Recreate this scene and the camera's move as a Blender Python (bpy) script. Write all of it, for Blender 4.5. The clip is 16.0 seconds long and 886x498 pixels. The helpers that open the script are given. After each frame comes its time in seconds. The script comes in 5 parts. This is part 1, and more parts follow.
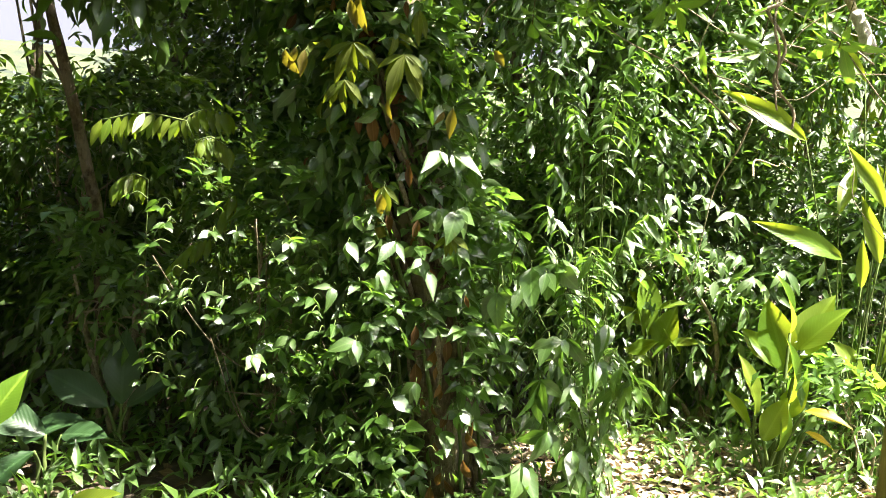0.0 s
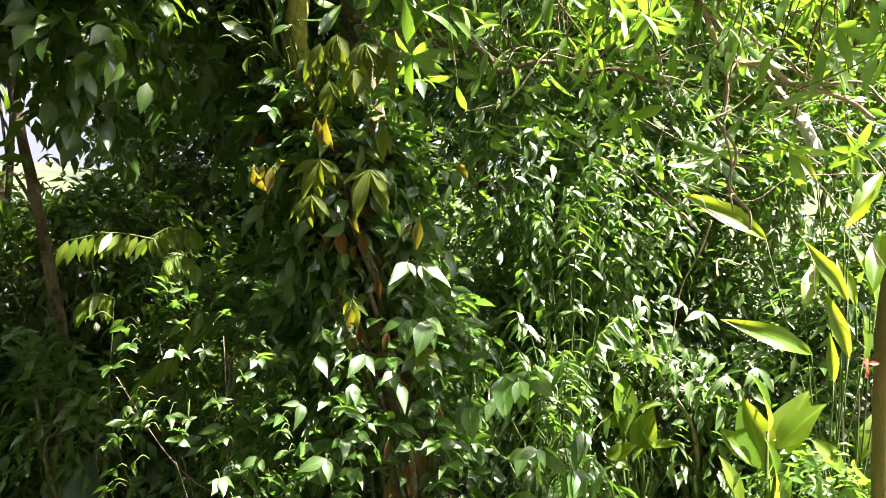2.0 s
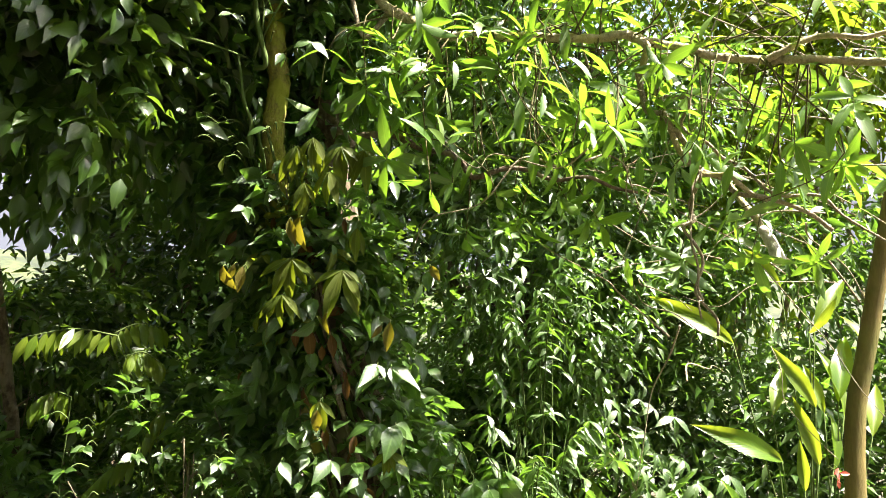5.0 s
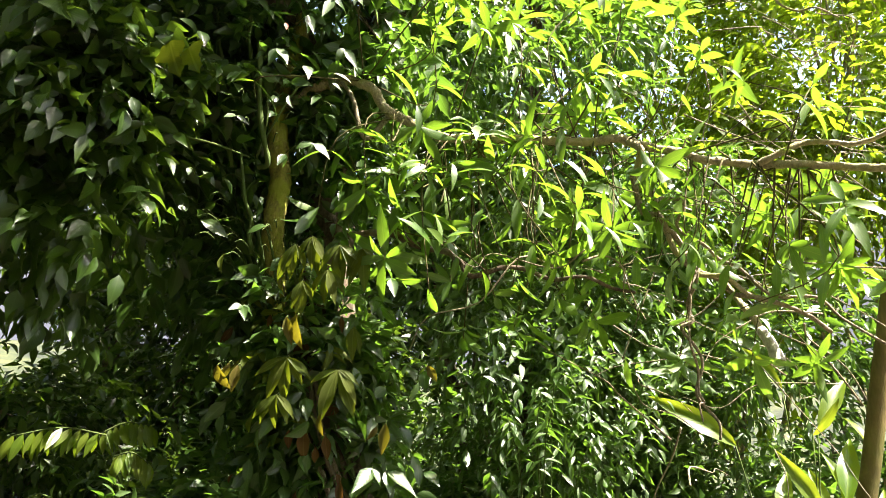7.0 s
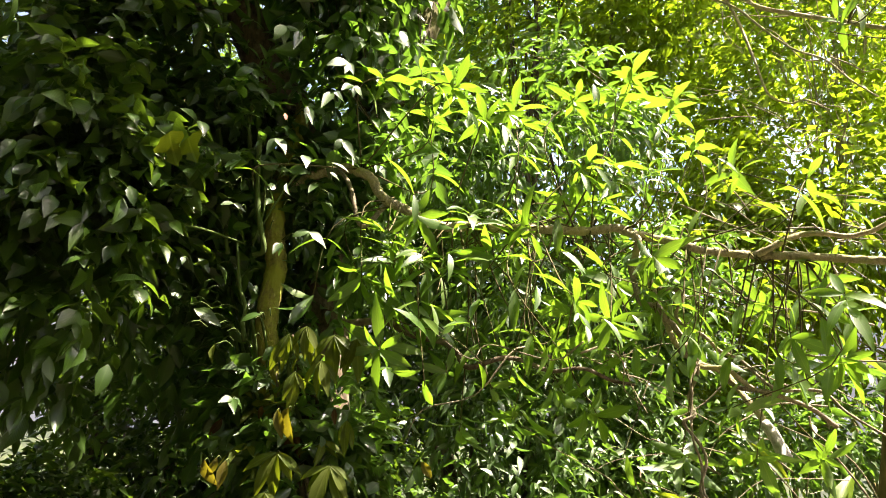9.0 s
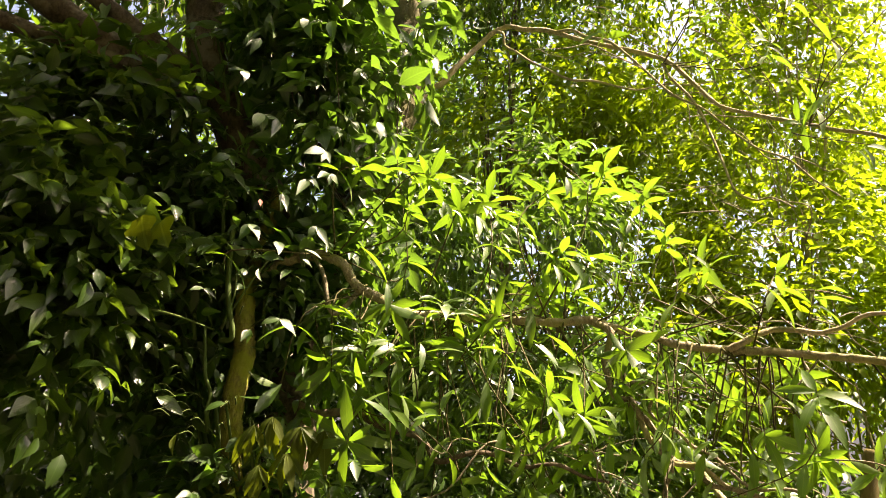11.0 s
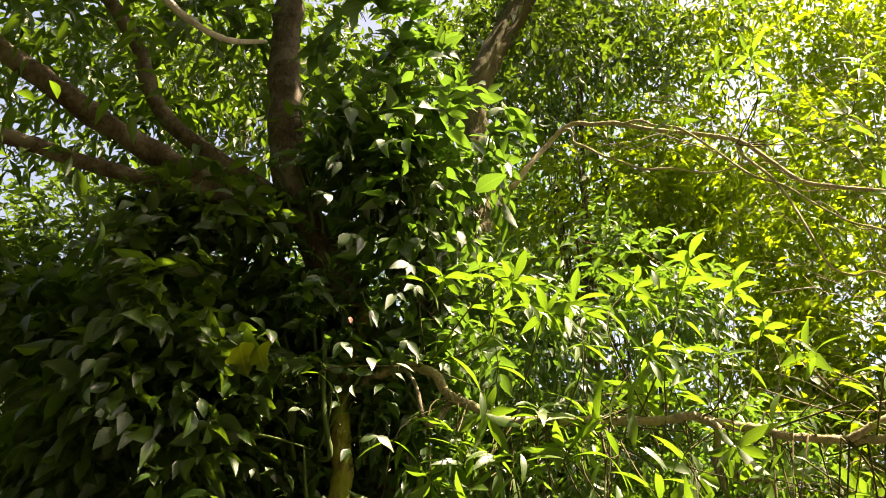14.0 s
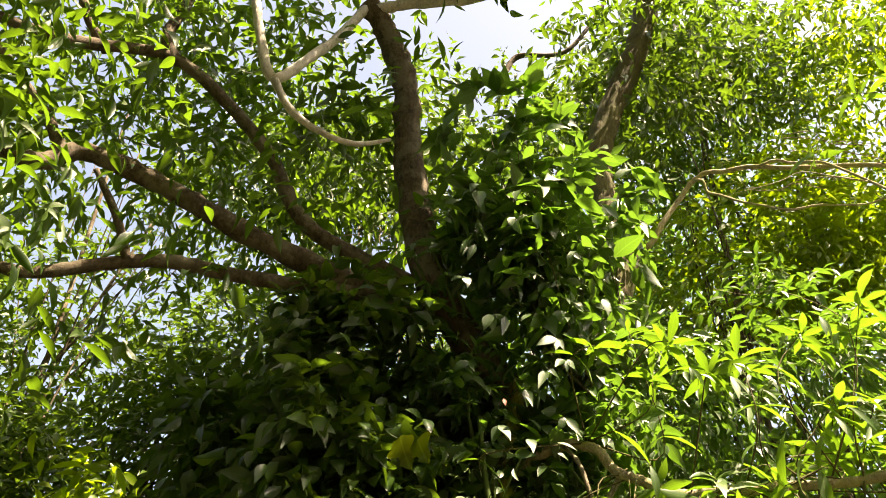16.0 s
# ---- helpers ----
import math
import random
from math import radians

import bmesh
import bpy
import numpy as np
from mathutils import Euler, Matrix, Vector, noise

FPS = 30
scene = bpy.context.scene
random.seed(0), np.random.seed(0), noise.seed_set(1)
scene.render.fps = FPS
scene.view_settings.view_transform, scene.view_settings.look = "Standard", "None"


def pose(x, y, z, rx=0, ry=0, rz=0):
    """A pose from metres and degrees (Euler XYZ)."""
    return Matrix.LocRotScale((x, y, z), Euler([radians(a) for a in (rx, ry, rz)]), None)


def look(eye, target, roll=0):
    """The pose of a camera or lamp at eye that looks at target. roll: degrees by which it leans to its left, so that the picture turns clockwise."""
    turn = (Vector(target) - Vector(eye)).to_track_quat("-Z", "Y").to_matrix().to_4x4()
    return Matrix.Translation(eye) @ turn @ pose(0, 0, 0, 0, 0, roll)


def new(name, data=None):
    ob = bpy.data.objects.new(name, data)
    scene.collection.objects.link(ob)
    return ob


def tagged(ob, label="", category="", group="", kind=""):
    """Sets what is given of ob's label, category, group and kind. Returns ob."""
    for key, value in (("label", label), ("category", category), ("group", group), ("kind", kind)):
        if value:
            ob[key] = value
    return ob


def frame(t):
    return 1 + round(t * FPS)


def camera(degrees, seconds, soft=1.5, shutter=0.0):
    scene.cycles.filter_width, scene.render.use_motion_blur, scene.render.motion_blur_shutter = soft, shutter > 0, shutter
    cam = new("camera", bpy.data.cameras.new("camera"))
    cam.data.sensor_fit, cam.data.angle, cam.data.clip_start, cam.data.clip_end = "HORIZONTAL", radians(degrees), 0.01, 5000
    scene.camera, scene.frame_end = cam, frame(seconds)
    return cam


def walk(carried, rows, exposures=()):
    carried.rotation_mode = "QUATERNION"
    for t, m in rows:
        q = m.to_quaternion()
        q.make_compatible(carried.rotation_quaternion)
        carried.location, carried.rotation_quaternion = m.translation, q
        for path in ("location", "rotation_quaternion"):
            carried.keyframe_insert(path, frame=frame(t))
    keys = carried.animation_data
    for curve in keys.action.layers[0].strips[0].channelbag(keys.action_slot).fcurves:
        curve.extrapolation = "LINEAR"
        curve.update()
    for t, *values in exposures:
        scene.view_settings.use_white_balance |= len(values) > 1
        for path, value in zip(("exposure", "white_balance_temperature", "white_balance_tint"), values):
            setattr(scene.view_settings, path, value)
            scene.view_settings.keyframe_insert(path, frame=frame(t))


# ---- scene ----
cam = camera(60.6, 16.0, soft=0.5)
PATH = [
    (0, (0.000, 0.000, 1.400), (-0.133, 2.989, 1.183), 1.6),
    (0.5, (0.007, -0.002, 1.404), (-0.097, 2.992, 1.265), 1.5),
    (1, (0.007, -0.006, 1.414), (-0.067, 2.993, 1.430), 1.6),
    (1.5, (0.014, -0.004, 1.423), (-0.052, 2.993, 1.535), 0.6),
    (2, (0.023, -0.001, 1.429), (-0.017, 2.993, 1.617), -0.3),
    (2.5, (0.019, -0.004, 1.430), (-0.000, 2.986, 1.674), -0.0),
    (3, (0.019, -0.002, 1.436), (0.015, 2.981, 1.758), 0.3),
    (3.5, (0.023, 0.001, 1.444), (0.056, 2.978, 1.814), 0.1),
    (4, (0.020, -0.005, 1.448), (0.080, 2.964, 1.874), -0.1),
    (6.5, (0.011, 0.001, 1.484), (0.108, 2.889, 2.292), 1.0),
    (7, (0.010, -0.008, 1.490), (0.097, 2.851, 2.394), 0.8),
    (7.5, (0.014, -0.005, 1.497), (0.077, 2.834, 2.466), 0.9),
    (8, (0.014, -0.012, 1.511), (0.057, 2.795, 2.569), 0.9),
    (8.5, (0.012, -0.004, 1.542), (0.078, 2.777, 2.666), 0.9),
    (9, (0.018, 0.005, 1.548), (0.103, 2.758, 2.737), 1.1),
    (9.5, (0.019, 0.007, 1.555), (0.151, 2.720, 2.827), 1.4),
    (10, (0.024, 0.009, 1.563), (0.186, 2.672, 2.934), 1.7),
    (12.5, (0.005, 0.002, 1.596), (0.194, 2.520, 3.217), 0.5),
    (13, (0.004, -0.013, 1.604), (0.097, 2.458, 3.302), 0.6),
    (13.5, (0.001, -0.033, 1.601), (0.021, 2.400, 3.357), 0.4),
    (14, (-0.020, -0.035, 1.611), (-0.154, 2.367, 3.403), 0.5),
    (14.5, (-0.033, -0.037, 1.626), (-0.355, 2.316, 3.459), 0.1),
    (15, (-0.049, -0.040, 1.630), (-0.518, 2.258, 3.500), 0.3),
    (15.5, (-0.052, -0.050, 1.628), (-0.611, 2.200, 3.532), 0.5),
    (16, (-0.061, -0.047, 1.630), (-0.676, 2.093, 3.641), 1.7),
]
EXPOSURES = [(0.0, 3.38, 6650, 18), (4.0, 3.22, 6650, 17), (6.5, 2.92, 6800, 18), (9.0, 2.75, 7300, 19), (10.0, 2.6, 8000, 23), (12.5, 2.25, 8700, 24), (14.0, 2.3, 8700, 21), (16.0, 2.42, 8700, 17)]
walk(cam, [(t, look(eye, target, roll)) for t, eye, target, roll in PATH], EXPOSURES)

# ---- light: a high sun to the right, clear sky ----
SUN_AZ, SUN_EL = 110.0, 61.0
SUN = Vector((math.sin(radians(SUN_AZ)) * math.cos(radians(SUN_EL)), math.cos(radians(SUN_AZ)) * math.cos(radians(SUN_EL)), math.sin(radians(SUN_EL))))
world = bpy.data.worlds.new("sky")
scene.world = world
world.use_nodes = True
wn = world.node_tree.nodes
sky = wn.new("ShaderNodeTexSky")
sky.sky_type = "NISHITA"
sky.sun_disc = False
sky.sun_elevation, sky.sun_rotation = radians(SUN_EL), radians(SUN_AZ)
sky.air_density, sky.dust_density, sky.ozone_density = 1.0, 3.0, 0.4
haze = wn.new("ShaderNodeHueSaturation")
haze.inputs["Saturation"].default_value = 0.95
world.node_tree.links.new(sky.outputs[0], haze.inputs["Color"])
world.node_tree.links.new(haze.outputs[0], wn["Background"].inputs[0])
wn["Background"].inputs[1].default_value = 0.09
lamp = bpy.data.lights.new("sun", "SUN")
lamp.energy, lamp.angle, lamp.color = 5.0, radians(0.53), (1.0, 0.95, 0.86)
sun = new("sun", lamp)
sun.matrix_world = look(SUN * 60, (0, 0, 0))

# ---- materials ----
def nodes_of(name):
    m = bpy.data.materials.new(name)
    m.use_nodes = True
    return m, m.node_tree.nodes, m.node_tree.links


def noise_node(nd, ln, scale, detail=3, coord="Object", rough=0.6):
    tc = nd.new("ShaderNodeTexCoord")
    n = nd.new("ShaderNodeTexNoise")
    n.inputs["Scale"].default_value, n.inputs["Detail"].default_value, n.inputs["Roughness"].default_value = scale, detail, rough
    ln.new(tc.outputs[coord], n.inputs["Vector"])
    return n


def ramp_node(nd, ln, source, stops):
    r = nd.new("ShaderNodeValToRGB")
    while len(r.color_ramp.elements) < len(stops):
        r.color_ramp.elements.new(0.5)
    for e, (p, c) in zip(r.color_ramp.elements, stops):
        e.position, e.color = p, (*c, 1)
    ln.new(source, r.inputs[0])
    return r


def maths(nd, ln, op, a, b=None, c=None):
    n = nd.new("ShaderNodeMath")
    n.operation = op
    for i, v in enumerate((a, b, c)):
        if v is None:
            continue
        if hasattr(v, "links"):
            ln.new(v, n.inputs[i])
        else:
            n.inputs[i].default_value = v
    return n.outputs[0]


def blend(nd, ln, fac, a, b, how="MIX"):
    n = nd.new("ShaderNodeMix")
    n.data_type, n.blend_type = "RGBA", how
    for i, v in ((0, fac), (6, a), (7, b)):
        if hasattr(v, "links"):
            ln.new(v, n.inputs[i])
        else:
            n.inputs[i].default_value = v if i == 0 else (*v, 1)
    return n.outputs[2]


def leaf_material(name, tones, glow, rough=0.38, through_part=0.36, vein=0.4, veins=16.0, spots=0.0, coat=0.95, relief=0.2):
    """Leaf: tones vary from leaf to leaf, a paler midrib and side veins, light shining through."""
    m, nd, ln = nodes_of(name)
    info, geo, uv = nd.new("ShaderNodeObjectInfo"), nd.new("ShaderNodeNewGeometry"), nd.new("ShaderNodeUVMap")
    uv.uv_map = "leaf"
    rnd = maths(nd, ln, "FRACT", maths(nd, ln, "ADD", info.outputs["Random"], geo.outputs["Random Per Island"]))
    col = ramp_node(nd, ln, rnd, [(i / (len(tones) - 1), t) for i, t in enumerate(tones)]).outputs[0]
    blotch = noise_node(nd, ln, 9.0, 4)
    col = blend(nd, ln, maths(nd, ln, "MULTIPLY", blotch.outputs[0], 0.55), col, tuple(0.45 * v for v in tones[0]))
    sep = nd.new("ShaderNodeSeparateXYZ")
    ln.new(uv.outputs[0], sep.inputs[0])
    across = maths(nd, ln, "ABSOLUTE", maths(nd, ln, "SUBTRACT", sep.outputs[0], 0.5))
    rib = maths(nd, ln, "LESS_THAN", across, 0.035)
    side = maths(nd, ln, "SINE", maths(nd, ln, "MULTIPLY", maths(nd, ln, "SUBTRACT", sep.outputs[1], maths(nd, ln, "MULTIPLY", across, 0.55)), veins * 6.283))
    side_line = maths(nd, ln, "GREATER_THAN", side, 0.86)
    lines = maths(nd, ln, "MULTIPLY", maths(nd, ln, "MAXIMUM", rib, maths(nd, ln, "MULTIPLY", side_line, 0.4)), vein)
    pale = tuple(min(1, 2.2 * v + 0.03) for v in tones[-1])
    col = blend(nd, ln, lines, col, pale)
    if spots:
        sp = noise_node(nd, ln, 38.0, 2)
        col = blend(nd, ln, maths(nd, ln, "MULTIPLY", maths(nd, ln, "GREATER_THAN", sp.outputs[0], 0.66), spots), col, (0.11, 0.06, 0.02))
    bs = nd["Principled BSDF"]
    ln.new(col, bs.inputs["Base Color"])
    ln.new(maths(nd, ln, "MULTIPLY_ADD", rnd, 0.5 * rough, 0.85 * rough), bs.inputs["Roughness"])
    bs.inputs["Specular IOR Level"].default_value = coat
    bump = nd.new("ShaderNodeBump")
    bump.inputs["Strength"].default_value, bump.inputs["Distance"].default_value = relief, 0.004
    ln.new(maths(nd, ln, "ADD", maths(nd, ln, "MULTIPLY", side, 0.35), blotch.outputs[0]), bump.inputs["Height"])
    ln.new(bump.outputs[0], bs.inputs["Normal"])
    tr = nd.new("ShaderNodeBsdfTranslucent")
    ln.new(blend(nd, ln, 0.75, col, glow), tr.inputs[0])
    mix = nd.new("ShaderNodeMixShader")
    mix.inputs[0].default_value = through_part
    ln.new(bs.outputs[0], mix.inputs[1])
    ln.new(tr.outputs[0], mix.inputs[2])
    ln.new(mix.outputs[0], nd["Material Output"].inputs[0])
    return m


def bark_material(name, dark, light, patch_tone=(0.09, 0.11, 0.03), patch_part=0.4, scale=1.0, streak=9):
    """Bark: fine grain drawn out along the stem, broad patches of another tone, shallow pits and cracks."""
    m, nd, ln = nodes_of(name)
    tc, mp = nd.new("ShaderNodeTexCoord"), nd.new("ShaderNodeMapping")
    mp.inputs["Scale"].default_value = (1.0, 1.0, streak / 60.0)
    ln.new(tc.outputs["Object"], mp.inputs[0])
    fine, wide, pits = noise_node(nd, ln, 55 * scale, 8, rough=0.75), noise_node(nd, ln, 6 * scale, 5, rough=0.7), noise_node(nd, ln, 17 * scale, 4)
    ln.new(mp.outputs[0], fine.inputs["Vector"])
    col = ramp_node(nd, ln, fine.outputs[0], [(0.32, dark), (0.68, light)]).outputs[0]
    knots = ramp_node(nd, ln, pits.outputs[0], [(0.33, (1, 1, 1)), (0.45, (0, 0, 0))]).outputs[0]
    col = blend(nd, ln, maths(nd, ln, "MULTIPLY", knots, 0.6), col, tuple(0.6 * v for v in dark))
    patch = ramp_node(nd, ln, wide.outputs[0], [(0.47, (0, 0, 0)), (0.58, (1, 1, 1))]).outputs[0]
    col = blend(nd, ln, maths(nd, ln, "MULTIPLY", patch, patch_part), col, patch_tone)
    bs = nd["Principled BSDF"]
    ln.new(col, bs.inputs["Base Color"])
    bs.inputs["Roughness"].default_value = 0.9
    bs.inputs["Specular IOR Level"].default_value = 0.25
    bump = nd.new("ShaderNodeBump")
    bump.inputs["Strength"].default_value, bump.inputs["Distance"].default_value = 0.7, 0.012
    ln.new(maths(nd, ln, "ADD", fine.outputs[0], pits.outputs[0]), bump.inputs["Height"])
    ln.new(bump.outputs[0], bs.inputs["Normal"])
    return m


VINE = leaf_material("vine_leaf", [(0.024, 0.062, 0.009), (0.040, 0.094, 0.012), (0.058, 0.122, 0.016)], (0.18, 0.38, 0.03), rough=0.40, through_part=0.4, spots=0.25, coat=0.9, vein=0.28, veins=8, relief=0.07)
YELLOW = leaf_material("yellowed_leaf", [(0.070, 0.072, 0.006), (0.115, 0.100, 0.006), (0.065, 0.040, 0.010)], (0.28, 0.25, 0.015), rough=0.55, coat=0.3, spots=0.6)
OLIVE = leaf_material("olive_leaf", [(0.044, 0.074, 0.006), (0.078, 0.102, 0.007)], (0.27, 0.35, 0.015), rough=0.55, coat=0.3, through_part=0.45, spots=0.3)
SPRAY = leaf_material("spray_leaf", [(0.042, 0.108, 0.010), (0.065, 0.140, 0.012), (0.098, 0.165, 0.015)], (0.24, 0.46, 0.025), rough=0.40, through_part=0.42, veins=12, vein=0.22, coat=0.9, relief=0.08)
BROAD = leaf_material("broad_leaf", [(0.052, 0.125, 0.010), (0.088, 0.165, 0.012), (0.135, 0.195, 0.014)], (0.46, 0.58, 0.03), rough=0.34, through_part=0.5, vein=0.22, veins=16, coat=0.4, relief=0.12)
# broad leaf darkened: the shade on these plants is put into their colour
SHADE_DARK = leaf_material("shade_dark_leaf", [(0.014, 0.042, 0.012), (0.024, 0.062, 0.016)], (0.10, 0.22, 0.04), rough=0.4, through_part=0.25, vein=0.2, veins=16, coat=0.5, relief=0.12)
GOLD = leaf_material("gold_leaf", [(0.24, 0.18, 0.010), (0.32, 0.25, 0.012)], (0.60, 0.48, 0.03), rough=0.5, through_part=0.45, coat=0.3, spots=0.4)
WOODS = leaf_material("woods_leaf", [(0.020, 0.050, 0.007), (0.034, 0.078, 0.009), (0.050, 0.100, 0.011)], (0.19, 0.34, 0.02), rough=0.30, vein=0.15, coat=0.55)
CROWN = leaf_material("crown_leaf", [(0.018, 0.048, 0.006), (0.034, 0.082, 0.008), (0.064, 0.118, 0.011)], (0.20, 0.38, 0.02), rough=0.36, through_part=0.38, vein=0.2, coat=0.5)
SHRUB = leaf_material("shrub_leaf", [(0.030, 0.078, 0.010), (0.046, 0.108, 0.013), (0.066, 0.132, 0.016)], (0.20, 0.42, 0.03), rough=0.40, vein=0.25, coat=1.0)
LIME = leaf_material("lime_leaf", [(0.058, 0.118, 0.009), (0.096, 0.155, 0.011), (0.140, 0.182, 0.013)], (0.39, 0.58, 0.02), rough=0.34, through_part=0.55, vein=0.2, coat=0.6)
RED = leaf_material("red_petal", [(0.45, 0.05, 0.02), (0.55, 0.10, 0.03)], (0.7, 0.12, 0.04), rough=0.5, vein=0.1)
# two litter tones: pale for the sunlit patch, dark elsewhere to bounce less light
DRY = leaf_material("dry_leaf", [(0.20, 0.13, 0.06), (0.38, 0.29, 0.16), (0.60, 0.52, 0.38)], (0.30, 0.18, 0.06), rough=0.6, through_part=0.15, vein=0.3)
DARK_LITTER = leaf_material("dark_litter_leaf", [(0.045, 0.030, 0.014), (0.085, 0.058, 0.028), (0.16, 0.11, 0.06)], (0.10, 0.06, 0.02), rough=0.6, through_part=0.1, vein=0.2, coat=0.3)
BROWN = leaf_material("withered_leaf", [(0.055, 0.030, 0.010), (0.11, 0.060, 0.018), (0.16, 0.095, 0.030)], (0.22, 0.11, 0.02), rough=0.7, through_part=0.3, vein=0.2, coat=0.2)
# pale patches: lichen, and dappled sun painted into the bark
BARK = bark_material("bark", (0.036, 0.026, 0.016), (0.145, 0.108, 0.068), (0.25, 0.22, 0.15), 0.5, streak=22)
PALE_BARK = bark_material("pale_bark", (0.36, 0.33, 0.28), (0.70, 0.66, 0.58), patch_part=0.08, streak=20)
MOSSY = bark_material("mossy_bark", (0.08, 0.07, 0.02), (0.30, 0.26, 0.06), (0.24, 0.26, 0.03), 0.8, streak=20)
OLIVE_BARK = bark_material("olive_bark", (0.040, 0.034, 0.015), (0.13, 0.11, 0.045), (0.105, 0.11, 0.03), 0.6, streak=20)
LICHEN = bark_material("lichened_bark", (0.18, 0.15, 0.08), (0.52, 0.45, 0.29), (0.32, 0.31, 0.09), 0.6, scale=1.4, streak=30)
TWIG = bark_material("twig_bark", (0.13, 0.105, 0.065), (0.38, 0.32, 0.22), patch_part=0.2, scale=2.0, streak=40)
GREEN_STEM = bark_material("green_stem", (0.05, 0.085, 0.02), (0.085, 0.125, 0.03), (0.09, 0.11, 0.03), 0.3, scale=0.2)
CANE = bark_material("cane", (0.075, 0.062, 0.018), (0.17, 0.135, 0.04), (0.12, 0.14, 0.03), 0.5, scale=0.25)


def soil_material():
    m, nd, ln = nodes_of("soil")
    a, b = noise_node(nd, ln, 3.0, 8, "Object"), noise_node(nd, ln, 0.06, 4, "Object")
    col = ramp_node(nd, ln, a.outputs[0], [(0.3, (0.025, 0.018, 0.010)), (0.55, (0.060, 0.044, 0.025)), (0.75, (0.12, 0.09, 0.05))]).outputs[0]
    clump = noise_node(nd, ln, 0.7, 8, "Object", 0.75)
    grass = ramp_node(nd, ln, clump.outputs[0], [(0.38, (0.008, 0.015, 0.004)), (0.52, (0.028, 0.040, 0.008)), (0.66, (0.066, 0.070, 0.018))]).outputs[0]
    sep, tc = nd.new("ShaderNodeSeparateXYZ"), nd.new("ShaderNodeTexCoord")
    ln.new(tc.outputs["Object"], sep.inputs[0])
    up = ramp_node(nd, ln, maths(nd, ln, "MULTIPLY_ADD", sep.outputs[2], 0.8, b.outputs[0]), [(0.5, (0, 0, 0)), (0.9, (1, 1, 1))]).outputs[0]
    bs = nd["Principled BSDF"]
    ln.new(blend(nd, ln, up, col, grass), bs.inputs["Base Color"])
    bs.inputs["Roughness"].default_value = 0.9
    bump = nd.new("ShaderNodeBump")
    bump.inputs["Strength"].default_value, bump.inputs["Distance"].default_value = 0.9, 0.05
    ln.new(a.outputs[0], bump.inputs["Height"])
    ln.new(bump.outputs[0], bs.inputs["Normal"])
    return m


SOIL = soil_material()


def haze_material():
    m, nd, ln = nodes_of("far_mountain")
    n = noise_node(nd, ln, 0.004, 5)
    # the haze is painted: pale blue emission over a nearly black base
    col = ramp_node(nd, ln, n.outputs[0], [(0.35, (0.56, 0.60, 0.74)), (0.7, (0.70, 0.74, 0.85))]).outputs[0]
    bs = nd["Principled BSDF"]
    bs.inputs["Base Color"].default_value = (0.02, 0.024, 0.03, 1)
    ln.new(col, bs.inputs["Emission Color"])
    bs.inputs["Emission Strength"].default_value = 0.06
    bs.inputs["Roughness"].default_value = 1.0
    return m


HAZE = haze_material()


# ---- geometry helpers ----
class Pile:
    """Gathers points, faces and leaf coordinates, and becomes one mesh."""

    def __init__(self):
        self.v, self.f, self.uv, self.n = [], [], [], 0

    def add(self, v, f, uv):
        self.v.append(v)
        self.f += [tuple(i + self.n for i in q) for q in f]
        self.uv += [uv[i] for q in f for i in q]
        self.n += len(v)

    def mesh(self, name, smooth=True):
        me = bpy.data.meshes.new(name)
        v = np.concatenate(self.v) if self.v else np.zeros((0, 3))
        me.from_pydata(v.tolist(), [], self.f)
        layer = me.uv_layers.new(name="leaf")
        layer.data.foreach_set("uv", np.array(self.uv, dtype=np.float32).ravel())
        if smooth:
            me.polygons.foreach_set("use_smooth", np.ones(len(me.polygons), dtype=bool))
        return me


def thing(name, base, label, category, group="", kind=""):
    ob = new(name)
    ob.location = base
    ob.empty_display_size = 0.1
    return tagged(ob, label, category, group, kind)


def part(name, mesh, material, parent, label="", kind=""):
    """One mesh object under a thing, its mesh in world coordinates."""
    ob = new(name, mesh)
    if not mesh.materials:
        mesh.materials.append(material)
    ob.parent = parent
    at = Vector((0, 0, 0))
    p = parent
    while p:
        at += p.location
        p = p.parent
    ob.location = -at
    return tagged(ob, label, kind=kind)


def spline(points, steps=6):
    """A smooth run through the points."""
    p = np.array(points, dtype=float)
    p = np.vstack([2 * p[0] - p[1], p, 2 * p[-1] - p[-2]])
    out = []
    for i in range(1, len(p) - 2):
        for s in np.arange(steps) / steps:
            a, b, c, d = p[i - 1:i + 3]
            out.append(0.5 * (2 * b + (c - a) * s + (2 * a - 5 * b + 4 * c - d) * s ** 2 + (3 * b - a - 3 * c + d) * s ** 3))
    out.append(p[-2])
    return np.array(out)


